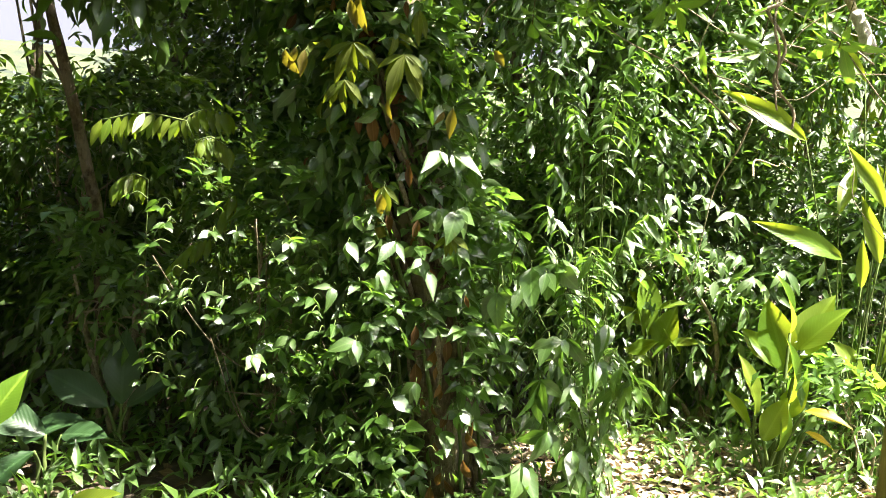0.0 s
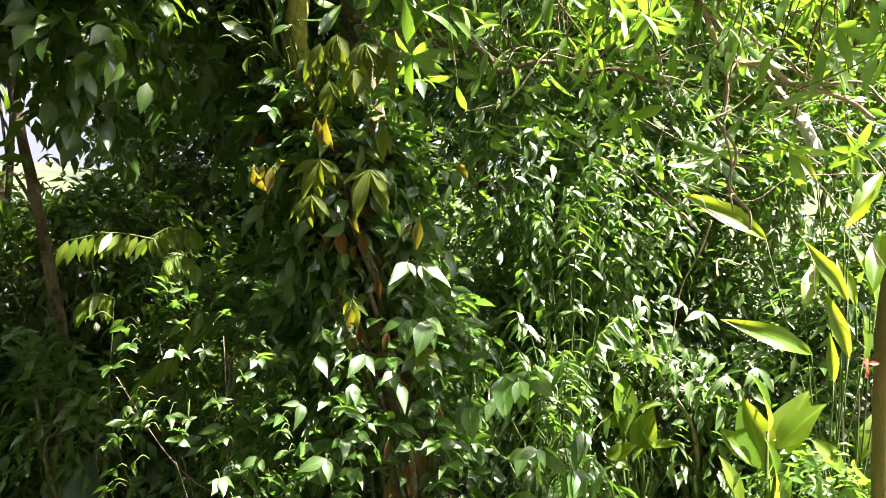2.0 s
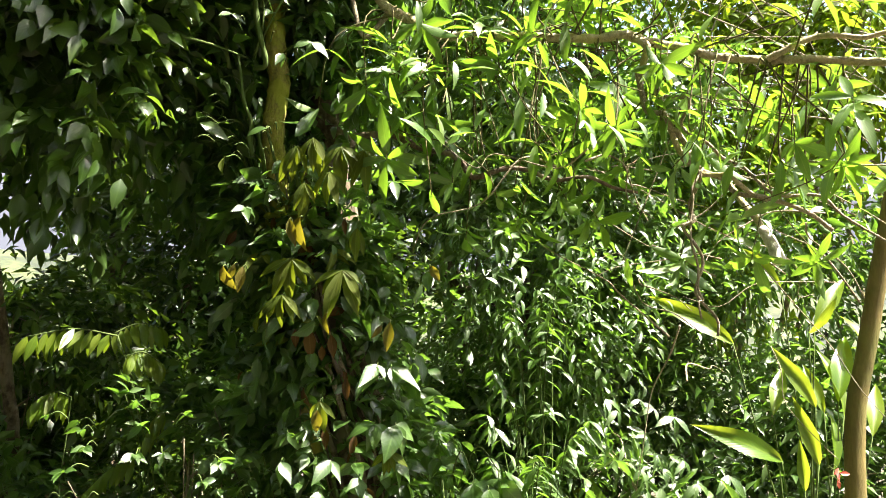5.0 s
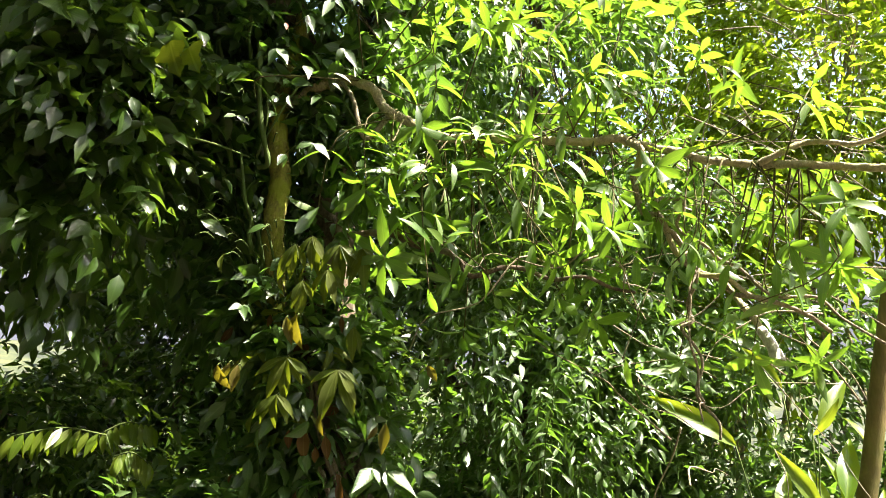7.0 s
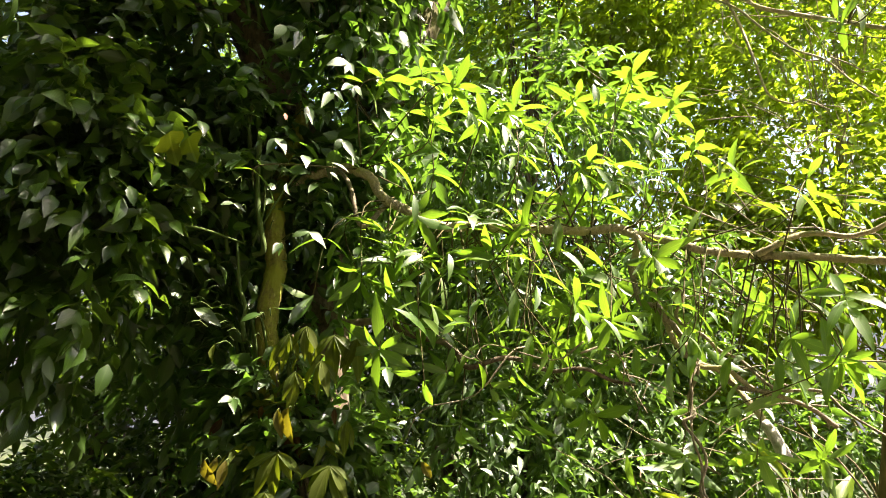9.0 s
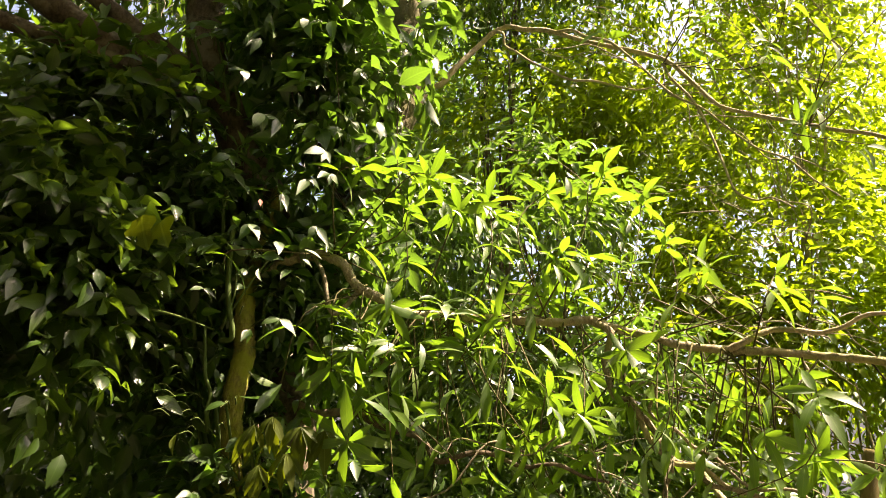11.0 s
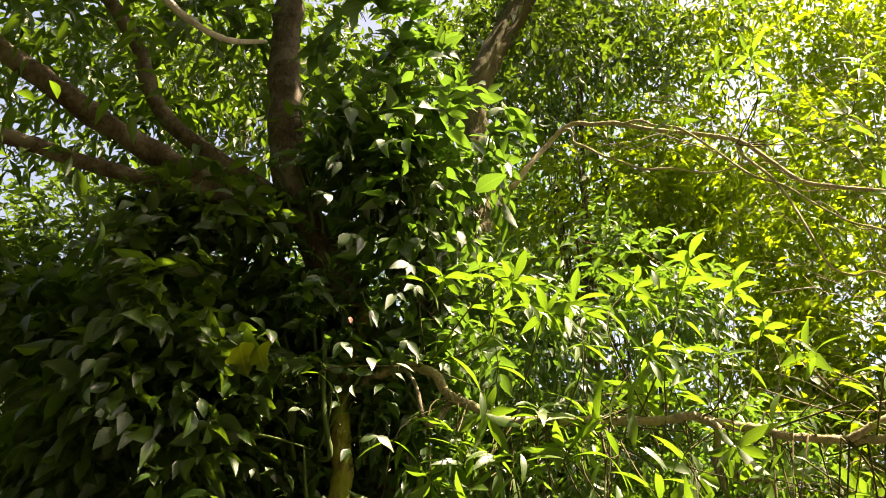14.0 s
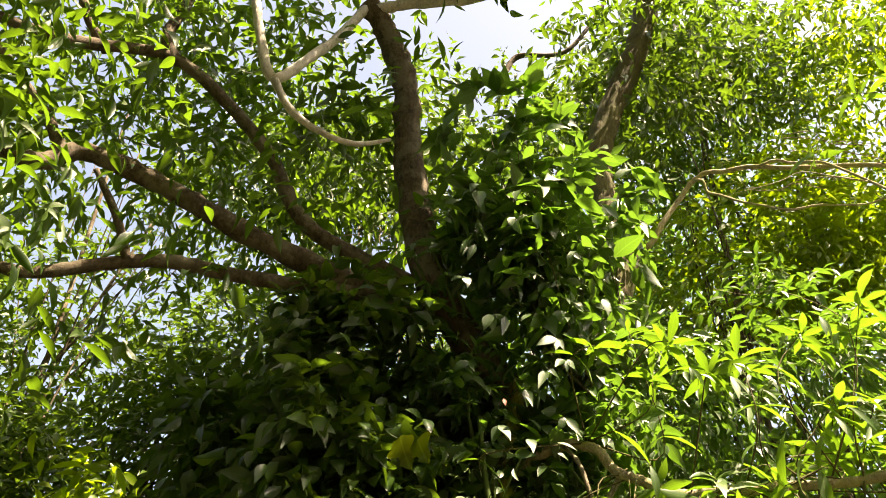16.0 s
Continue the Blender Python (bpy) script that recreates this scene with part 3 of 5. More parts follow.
limb("limb", [(1.367, 3.332, 2.512), (1.417, 3.224, 2.331), (1.466, 3.126, 2.151)], 0.010, 0.016, LICHEN, crook=0.009)
limb("limb", [(1.462, 3.127, 2.158), (1.487, 3.094, 2.081), (1.495, 3.056, 1.998)], 0.021, 0.028, PALE_BARK, "broken pale stub of a branch")

# crown of the tree: leafy twigs over the limbs
def crown_round(points, n, reach, seed, leaf=0.12, ratio=0.34, material=WOODS, lift=0.1, parent=None, span=0.35):
    rng = np.random.default_rng(seed)
    run = spline(points, 10)
    at = run[rng.integers(0, len(run), n)] + rng.normal(0, reach, (n, 3)) + np.array([0, 0, lift])
    out = rng.normal(0, 1, (n, 3))
    return part("crown", leaf_mass("crown", *twigs(at, out / np.linalg.norm(out, axis=1)[:, None], 7, span, leaf, ratio, 0.4, rng), FULL), material, parent or tree, kind="stuff")


crown_round([(-1.340, 3.318, 4.815), (-2.336, 2.997, 5.249), (-3.182, 2.292, 5.538), (-3.736, 1.532, 5.389)], 445, 0.5, 11, lift=0.5, material=CROWN, leaf=0.14, ratio=0.32)
crown_round([(-2.207, 3.089, 5.903), (-3.101, 2.553, 6.843), (-3.595, 1.826, 6.806)], 337, 0.55, 12, lift=0.5, material=CROWN, leaf=0.14, ratio=0.32)
crown_round([(-0.878, 5.088, 7.157), (-0.282, 5.348, 7.984), (1.243, 5.193, 8.279), (2.302, 4.809, 8.235)], 567, 0.45, 13, material=WOODS)
crown_round([(-0.376, 5.554, 8.413), (0.734, 5.716, 8.751), (2.110, 5.360, 8.421)], 380, 0.35, 22, leaf=0.13, material=WOODS, lift=0.0)
crown_round([(-0.759, 3.178, 4.708), (-0.590, 3.210, 4.840), (-0.329, 3.142, 4.537)], 190, 0.18, 14, leaf=0.15, ratio=0.42, material=VINE, lift=0.0)
crown_round([(-2.930, 1.778, 3.912), (-2.796, 1.186, 3.691), (-2.470, 0.620, 3.482)], 297, 0.6, 15, lift=0.6, material=CROWN, leaf=0.14, ratio=0.32)
crown_round([(-1.676, 2.831, 6.719), (-1.679, 2.829, 5.999), (-1.506, 2.920, 5.622)], 90, 0.16, 19, leaf=0.15, ratio=0.36, material=CROWN, lift=0.0, span=0.3)
crown_round([(-2.834, 3.623, 6.133), (-2.187, 4.257, 6.626), (-1.331, 4.582, 7.307)], 330, 0.3, 20, leaf=0.13, material=WOODS, lift=0.0)
crown_round([(-2.823, 3.742, 5.953), (-1.946, 4.373, 6.767), (-0.628, 4.846, 7.583)], 300, 0.3, 21, leaf=0.13, material=WOODS, lift=0.0)

crown_round([(-3.45, 3.48, 3.33), (-2.90, 3.48, 3.23)], 90, 0.22, 28, leaf=0.14, ratio=0.36, material=LIME, lift=0.0)
crown_round([(0.15, 4.0, 6.9), (0.8, 4.1, 7.2)], 210, 0.28, 27, leaf=0.13, material=WOODS, lift=0.0)
# unseen crown above the view, added to keep sky and sun off the vines
crown_round([(-1.9, 1.9, 8.0), (-0.8, 2.2, 8.2), (0.2, 2.0, 8.0)], 420, 0.32, 26, leaf=0.16, ratio=0.4, material=WOODS, lift=0.0)
crown_round([(0.2, 3.7, 7.7), (1.6, 3.5, 7.7)], 170, 0.3, 18, material=CROWN)
crown_round([(0.4, 6.2, 7.4), (1.1, 6.3, 8.3), (1.9, 6.0, 8.2)], 430, 0.5, 23, leaf=0.12, material=SHRUB, lift=0.0)
crown_round([(1.2, 6.6, 6.6), (2.0, 6.6, 6.9), (3.2, 6.2, 7.0)], 330, 0.5, 24, leaf=0.12, material=LIME, lift=0.0)
crown_round([(2.3, 5.6, 8.4), (3.3, 5.2, 8.3), (4.2, 4.8, 7.8)], 420, 0.4, 25, leaf=0.12, material=LIME, lift=0.0)
# unseen tree added overhead, clumps set to shade the left side
shade_canopy = thing("tree", (-2.6, -0.6, 0), "unseen tree added overhead, its crown clumps placed to cast shade", "tree")
limb("trunk", [(-2.6, -0.6, -0.1), (-2.5, -0.5, 3.0), (-2.2, -0.2, 6.0), (-1.6, 0.1, 7.0)], 0.16, 0.09, parent=shade_canopy)
limb("limb", [(-2.2, -0.2, 6.0), (-0.8, 0.4, 6.9), (0.6, 0.9, 7.1), (2.0, 1.0, 7.0)], 0.07, 0.025, parent=shade_canopy)
limb("limb", [(-2.3, -0.3, 5.4), (-2.6, 0.8, 6.6), (-2.4, 1.6, 7.0)], 0.06, 0.025, parent=shade_canopy)
for k, (a, d, n, reach) in enumerate((((-3.4, 0.2, 6.9), (-1.7, 0.8, 7.0), 240, 0.36), ((0.35, 1.1, 7.0), (0.85, 1.05, 7.0), 105, 0.34), ((1.5, 1.2, 7.0), (1.85, 1.1, 7.0), 62, 0.22), ((2.6, 1.28, 7.0), (2.85, 1.2, 7.0), 20, 0.15), ((-2.6, -0.8, 7.0), (3.4, -0.4, 7.0), 600, 0.36), ((-2.8, -1.8, 6.6), (1.2, -1.2, 6.8), 380, 0.36), ((0.6, 1.9, 7.2), (1.2, 1.8, 7.2), 42, 0.36), ((-0.55, 2.1, 7.0), (0.55, 2.2, 7.0), 260, 0.28))):
    crown_round([a, d], n, reach, 300 + k, leaf=0.17, ratio=0.42, lift=0.0, parent=shade_canopy)
crown_round([(-0.385, 3.230, 3.250), (-0.304, 3.289, 3.640), (-0.256, 3.294, 4.065), (-0.202, 3.348, 4.495), (-0.163, 3.552, 4.772)], 200, 0.17, 17, leaf=0.13, ratio=0.45, material=VINE, lift=0.0, span=0.22)

# ---- climbing vines on the trunk ----
VINE_LEAVES = leaf_meshes("leaf", VINE, [dict(length=0.15, width=0.072, segs=6, droop=0.25, fold=0.3, belly=0.36, tip=1.35, wave=0.05), dict(length=0.14, width=0.080, segs=6, droop=0.45, fold=0.15, belly=0.38, tip=1.4, wave=0.08), dict(length=0.165, width=0.066, segs=6, droop=0.1, fold=0.45, belly=0.34, tip=1.25, wave=0.04), dict(length=0.13, width=0.058, segs=6, droop=0.6, fold=0.35, belly=0.36, tip=1.3, wave=0.08)])
YELLOW_LEAVES = leaf_meshes("leaf", YELLOW, [dict(length=0.14, width=0.052, segs=7, droop=0.3, fold=0.5, tip=1.4, wave=0.08), dict(length=0.12, width=0.055, segs=7, droop=0.7, fold=0.7, tip=1.4, wave=0.14), dict(length=0.11, width=0.04, segs=6, droop=0.5, fold=0.8, wave=0.12)])
OLIVE_LEAVES = leaf_meshes("leaf", OLIVE, [dict(length=0.16, width=0.046, segs=7, droop=0.35, fold=0.3, belly=0.45, tip=1.4, wave=0.06), dict(length=0.14, width=0.038, segs=7, droop=0.5, fold=0.45, belly=0.5, tip=1.4, wave=0.08)])
AXIS = spline(VINE_LINE, 12)


def axis_at(z):
    return AXIS[np.argmin(np.abs(AXIS[:, 2] - z))]


def rosette(parent, pile, at, out, rng, shapes, count=4, size=1.0, hang=0.5, stalk=0.1, spread=1.0):
    """A leaf stalk with its leaflets spread round the end."""
    at, out = Vector(at), Vector(out).normalized()
    end = at + out * stalk + Vector((0, 0, -0.25 * stalk))
    tube(pile, [at, at.lerp(end, 0.5) + Vector((0, 0, 0.02)), end], 0.0028, 0.0018, 4, 0, 3)
    side = out.cross(Vector((0, 0, 1)))
    if side.length < 0.01:
        side = Vector((1, 0, 0))
    side.normalize()
    up = side.cross(out).normalized()
    for k in range(count):
        a = (k - (count - 1) / 2) / max(1, (count - 1) / 2) * 1.35 * spread + rng.normal(0, 0.15)
        d = out * math.cos(a) + side * math.sin(a) + Vector((0, 0, -hang)) + Vector(rng.normal(0, 0.3, 3))
        n = up * 0.8 + out * 0.6 + Vector(rng.normal(0, 0.55, 3))
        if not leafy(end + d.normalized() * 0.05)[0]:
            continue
        put_leaf(parent, shapes[int(rng.integers(len(shapes)))], end, d, n, size * rng.uniform(0.7, 1.15) * (1.0 - 0.22 * abs(a) / 1.4))


def climbing_vine(z0, z1, a0, a1, n, seed, label, reach=0.12, size=1.0, shapes=VINE_LEAVES, girth=0.30):
    rng = np.random.default_rng(seed)
    base = axis_at(z0)
    ob = thing("climbing_vine", (base[0], base[1] - 0.2, max(0.0, z0 - 0.1)), label, "vine", "vines on the trunk")
    for s in range(3):
        pile = Pile()
        a = rng.uniform(a0, a1)
        run = []
        for z in np.linspace(z0, z1, 7):
            c = axis_at(z)
            aa = a + 0.3 * math.sin(2.0 * z + s)
            run.append((c[0] + 0.17 * math.sin(aa), c[1] - 0.17 * math.cos(aa), z))
        tube(pile, run, 0.012, 0.006, 5, 0.1, 4)
        part("stem", pile.mesh("stem"), GREEN_STEM, ob)
    pile = Pile()
    for _ in range(n):
        z, a = rng.uniform(z0, z1), rng.uniform(a0, a1)
        c = axis_at(z)
        r = girth * rng.uniform(0.5, 1.15) * (0.8 + 0.5 * noise.noise(Vector((a * 1.7, z * 2.2, seed))))
        out = np.array([math.sin(a), -math.cos(a), 0.15])
        rosette(ob, pile, c + out * r * 0.8, out, rng, shapes, int(rng.integers(3, 6)), size * rng.uniform(0.75, 1.2), rng.uniform(0.0, 0.75), rng.uniform(0.05, reach))
    part("leaf_stalk", pile.mesh("leaf_stalk"), GREEN_STEM, ob, kind="stuff")
    return ob


GREEN_VINE = "glossy green climbing vine with pointed leaves on the trunk"
for k in range(11):
    z = 0.05 + 0.40 * k
    if 2.35 < z + 0.2 < 3.05:
        climbing_vine(z, z + 0.45, -2.1, -0.75, 46, 400 + k, "dark green climbing vine in the tree's shade", girth=0.46, size=0.85)
    else:
        climbing_vine(z, z + 0.45, -1.8 if z > 1.2 else -1.5, 1.4 if z < 2 else 1.1, 58 if z < 3.6 else 40, 400 + k, GREEN_VINE, girth=0.36 if z < 2.8 else 0.42, size=0.80)
climbing_vine(1.75, 2.55, -0.7, 0.6, 14, 27, "olive climbing vine with narrow fingered leaflets", girth=0.42, shapes=OLIVE_LEAVES, size=0.9)
climbing_vine(1.55, 2.2, -0.9, 0.5, 9, 29, "olive climbing vine with narrow fingered leaflets", girth=0.46, shapes=OLIVE_LEAVES, size=1.0)


def vine_mound(centre, radii, n, seed, label, size=0.66):
    """Leafy side growth of the vine that bulges out from the trunk."""
    rng = np.random.default_rng(seed)
    ob = thing("climbing_vine", tuple(axis_at(max(0.05, centre[2] - 0.5))), label, "vine", "vines on the trunk")
    for s in range(3):
        pile = Pile()
        tip = np.array(centre) + np.array(radii) * rng.uniform(-0.8, 0.8, 3)
        root = np.array(centre) + np.array([0.1, 0.22, -0.6]) * np.array([1, 1, min(1.0, centre[2])])
        tube(pile, [root, root * 0.7 + tip * 0.3 + np.array([0, 0, -0.08]), root * 0.35 + tip * 0.65 + np.array([0, 0.03, -0.1]), tip], 0.003, 0.002, 5, 0.1, 4)
        part("stem", pile.mesh("stem"), BARK, ob)
    pile = Pile()
    for _ in range(n):
        a, h = rng.uniform(-2.0, 1.6), rng.uniform(-1, 1)
        out = np.array([math.sin(a) * math.sqrt(1 - h * h), -math.cos(a) * math.sqrt(1 - h * h), h])
        rosette(ob, pile, np.array(centre) + out * np.array(radii) * rng.uniform(0.65, 1.05), out * np.array([1, 1, 0.4]) + np.array([0, 0, 0.15]), rng, VINE_LEAVES, int(rng.integers(3, 6)), size * rng.uniform(0.7, 1.2), rng.uniform(0.0, 0.6), rng.uniform(0.04, 0.09))
    part("leaf_stalk", pile.mesh("leaf_stalk"), GREEN_STEM, ob, kind="stuff")
    return ob


BULGE = "sunlit climbing vine bulging out beside the trunk"
pile = Pile()
for run in ([(-0.717, 3.052, 3.289), (-0.687, 3.059, 3.062), (-0.718, 3.103, 2.928), (-0.745, 3.148, 2.906)], [(-0.527, 3.040, 3.258), (-0.617, 3.044, 3.098), (-0.704, 3.106, 2.958), (-0.739, 3.149, 2.892)], [(-0.991, 2.868, 2.864), (-0.868, 2.939, 2.862), (-0.757, 3.094, 2.876)], [(-0.342, 3.068, 3.132), (-0.254, 3.026, 2.972), (-0.148, 2.984, 2.847)]):
    tube(pile, run, 0.006, 0.004, 6, 0.08, 5)
part("stem", pile.mesh("stem"), GREEN_STEM, tree, "thin green vine stems across the trunk")
vine_mound((-0.48, 3.12, 0.35), (0.34, 0.22, 0.35), 62, 441, BULGE)
vine_mound((-0.55, 3.15, 0.85), (0.34, 0.22, 0.35), 62, 442, BULGE)
vine_mound((-0.62, 3.2, 1.3), (0.30, 0.22, 0.3), 40, 443, BULGE)
vine_mound((-1.02, 2.98, 1.2), (0.34, 0.2, 0.26), 34, 444, "small-leaved creeper in dappled light beside the trunk", 0.5)
vine_mound((-1.05, 3.05, 0.75), (0.3, 0.2, 0.22), 22, 445, "small-leaved creeper in dappled light beside the trunk", 0.5)
TOP = "broad glossy vine leaves where the trunk forks"
vine_mound((-0.52, 3.05, 4.62), (0.30, 0.25, 0.36), 34, 446, TOP, 1.35)
vine_mound((-0.12, 3.10, 4.75), (0.28, 0.22, 0.34), 30, 447, TOP, 1.25)
vine_mound((-0.30, 3.00, 4.15), (0.36, 0.22, 0.30), 34, 448, TOP, 1.15)

vine_mound((-0.58, 2.80, 5.20), (0.26, 0.2, 0.28), 26, 453, TOP, 1.3)
vine_mound((-0.33, 2.95, 5.02), (0.24, 0.2, 0.28), 26, 454, TOP, 1.25)


def drooping_fans(spots, label, seed, size=1.1):
    """Large drooping leaves in fans, each on a stalk from the trunk's vines."""
    rng = np.random.default_rng(seed)
    ob = thing("climbing_vine", (0.1, 3.3, 0.4), label, "vine", "vines on the trunk")
    pile = Pile()
    for at in spots:
        tube(pile, [(0.05 + 0.4 * at[0], 3.35, at[2] - 0.1), ((0.05 + 1.4 * at[0]) / 2, 3.2, at[2] + 0.08), at], 0.004, 0.0025, 5, 0.05, 4)
        rosette(ob, pile, at, (rng.normal(0, 0.3), -0.8, -0.25), rng, VINE_LEAVES, 5, size * rng.uniform(0.85, 1.15), 0.9, 0.04, 0.8)
    part("leaf_stalk", pile.mesh("leaf_stalk"), GREEN_STEM, ob, kind="stuff")


drooping_fans([(0.295, 3.0, 0.86), (0.384, 3.0, 0.87), (0.278, 3.0, 0.70), (0.413, 3.0, 0.68), (0.516, 3.05, 0.92), (0.219, 3.0, 1.14), (0.319, 3.0, 1.16), (0.455, 3.0, 0.78), (0.11, 2.98, 1.04), (0.30, 2.98, 0.50), (0.40, 3.0, 0.42), (0.20, 2.95, 0.38)], "large drooping blue-green leaves in fans beside the trunk", 449)


# woody roots of the vines, wound round the trunk
roots = np.random.default_rng(450)
for k in range(9):
    pile = Pile()
    a, run = roots.uniform(-1.1, 1.1), []
    for z in np.linspace(0.0, 2.5, 14):
        c = axis_at(z)
        aa = a + 0.5 * math.sin(1.7 * z + k) + roots.normal(0, 0.08)
        run.append((c[0] + 0.04 + 0.165 * math.sin(aa), c[1] + 0.06 - 0.165 * math.cos(aa), z))
    tube(pile, run, roots.uniform(0.012, 0.024), 0.008, 6, 0.15, 4)
    part("climbing_root", pile.mesh("climbing_root"), BARK if k % 3 else TWIG, tree, "brown woody vine root on the trunk")


# leaves of one kind at chosen places, hanging from a short stalk
def hanging_leaves(name, spots, shapes, label, category, seed, out=0.07):
    rng = np.random.default_rng(seed)
    ob = thing(name, spots[0][0], label, category)
    for at, along, up, size in spots:
        pile = Pile()
        a = np.array(at)
        tube(pile, [a + np.array([0.0, out, 0.0]), a + np.array([0, 0.5 * out, 0.012]), a], 0.002, 0.0015, 4, 0, 3)
        part("stalk", pile.mesh("stalk"), GREEN_STEM, ob)
        put_leaf(ob, shapes[int(rng.integers(len(shapes)))], at, np.array(along) + rng.normal(0, 0.14, 3), np.array(up) + rng.normal(0, 0.12, 3), size * rng.uniform(0.75, 1.1))
    return ob


DOWN, FACE = (0.05, -0.15, -1), (0.25, -1, 0.25)
hanging_leaves("climbing_vine", [((-0.441, 2.760, 2.097), (-0.24, -0.1, -1), (-0.5, -1, 0.2), 1.00), ((-0.482, 2.760, 2.087), (0.12, -0.1, -1), (0.0, -1, 0.2), 0.90), ((-0.675, 2.760, 1.916), (-0.12, -0.1, -1), (0.5, -1, 0.2), 0.90), ((-0.716, 2.760, 1.906), (0.24, -0.1, -1), (-0.2, -1, 0.2), 0.80), ((-0.643, 2.760, 1.906), (0.00, -0.1, -1), (0.2, -1, 0.2), 0.80), ((-0.330, 2.760, 1.739), (-0.24, -0.1, -1), (-0.5, -1, 0.2), 0.90), ((-0.102, 2.760, 1.708), (0.12, -0.1, -1), (0.0, -1, 0.2), 0.90), ((-0.133, 2.760, 1.697), (-0.12, -0.1, -1), (0.5, -1, 0.2), 0.70), ((0.042, 2.760, 1.917), (0.24, -0.1, -1), (-0.2, -1, 0.2), 0.80), ((-0.354, 2.760, 1.392), (0.00, -0.1, -1), (0.2, -1, 0.2), 0.70)], YELLOW_LEAVES, "yellowed dying leaves of a climbing vine", "vine", 28)
fan = []
for at, n, size in (((-0.301, 2.780, 2.376), 6, 1.25), ((-0.472, 2.780, 1.941), 5, 1.30), ((-0.283, 2.780, 1.899), 6, 1.30), ((-0.500, 2.780, 1.804), 5, 1.00), ((-0.408, 2.780, 2.409), 4, 1.20), ((-0.472, 2.780, 2.376), 3, 1.10), ((-0.342, 2.780, 2.277), 4, 1.10), ((-0.215, 2.780, 2.366), 4, 1.10), ((-0.347, 2.780, 1.422), 4, 0.90), ((-0.100, 2.780, 1.250), 5, 0.85), ((-0.436, 2.780, 2.233), 3, 1.00), ((-0.232, 2.780, 2.059), 3, 0.90)):
    for k in range(n):
        a = (k - (n - 1) / 2) * 0.5
        fan.append((at, (math.sin(a), -0.1, -math.cos(a)), (0.2 * math.sin(a), -1, 0.4), size * (1 - 0.25 * abs(a))))
hanging_leaves("climbing_vine", fan, OLIVE_LEAVES, "olive yellow-green fans of narrow leaflets on the trunk", "vine", 31)
BROWN_LEAVES = leaf_meshes("leaf", BROWN, [dict(length=0.12, width=0.05, droop=0.5, fold=0.7, wave=0.15), dict(length=0.10, width=0.035, droop=0.3, fold=0.9, wave=0.15)])
withered = np.random.default_rng(451)
hanging_leaves("climbing_vine", [((axis_at(z)[0] + withered.normal(0.03, 0.10), 3.12 + withered.uniform(-0.12, 0.04), z), (withered.normal(0, 0.3), -0.1, -1), (withered.normal(0, 0.5), -1, 0.2), withered.uniform(0.6, 1.1)) for z in withered.uniform(0.1, 2.3, 46)], BROWN_LEAVES, "withered brown leaves hanging against the trunk", "vine", 452)
# half-way between sun and level camera, to make leaves gleam in view
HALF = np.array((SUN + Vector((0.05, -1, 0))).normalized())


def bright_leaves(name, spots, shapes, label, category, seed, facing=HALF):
    """Leaves turned so that their glossy upper side mirrors the sun toward the camera."""
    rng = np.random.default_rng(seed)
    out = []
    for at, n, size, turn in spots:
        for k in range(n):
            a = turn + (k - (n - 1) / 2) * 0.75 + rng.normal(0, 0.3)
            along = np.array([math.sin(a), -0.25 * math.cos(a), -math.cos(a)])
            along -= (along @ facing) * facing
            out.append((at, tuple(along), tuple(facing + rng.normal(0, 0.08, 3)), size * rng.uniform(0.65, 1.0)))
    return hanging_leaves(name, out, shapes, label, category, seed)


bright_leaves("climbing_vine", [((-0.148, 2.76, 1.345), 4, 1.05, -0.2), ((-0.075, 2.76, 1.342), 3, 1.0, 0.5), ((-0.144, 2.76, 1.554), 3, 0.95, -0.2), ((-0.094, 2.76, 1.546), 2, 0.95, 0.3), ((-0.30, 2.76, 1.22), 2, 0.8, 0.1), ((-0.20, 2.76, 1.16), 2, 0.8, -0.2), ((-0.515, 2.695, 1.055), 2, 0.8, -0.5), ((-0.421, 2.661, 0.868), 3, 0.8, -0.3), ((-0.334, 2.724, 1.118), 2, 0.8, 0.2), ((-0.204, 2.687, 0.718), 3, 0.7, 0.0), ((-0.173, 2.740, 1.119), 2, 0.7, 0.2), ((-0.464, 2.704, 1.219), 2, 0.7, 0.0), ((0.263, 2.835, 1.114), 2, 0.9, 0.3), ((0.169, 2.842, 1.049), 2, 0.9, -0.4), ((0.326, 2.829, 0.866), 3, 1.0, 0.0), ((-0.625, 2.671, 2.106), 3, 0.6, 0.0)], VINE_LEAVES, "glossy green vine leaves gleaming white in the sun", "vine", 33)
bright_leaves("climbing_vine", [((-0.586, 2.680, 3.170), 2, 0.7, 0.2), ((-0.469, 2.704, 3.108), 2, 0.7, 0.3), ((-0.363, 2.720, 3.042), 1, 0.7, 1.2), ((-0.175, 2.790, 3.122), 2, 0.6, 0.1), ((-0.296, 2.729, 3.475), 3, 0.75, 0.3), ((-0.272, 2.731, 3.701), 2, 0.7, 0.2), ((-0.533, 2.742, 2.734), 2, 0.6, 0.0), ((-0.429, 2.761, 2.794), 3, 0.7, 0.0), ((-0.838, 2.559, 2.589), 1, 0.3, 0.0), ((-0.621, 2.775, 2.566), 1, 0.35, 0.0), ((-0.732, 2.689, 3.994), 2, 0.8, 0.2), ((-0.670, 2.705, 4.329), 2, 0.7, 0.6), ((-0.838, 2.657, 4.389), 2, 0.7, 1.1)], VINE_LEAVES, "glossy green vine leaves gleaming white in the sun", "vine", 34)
PETALS = leaf_meshes("petal", RED, [dict(length=0.038, width=0.02, segs=4, droop=0.2, fold=0.3)])
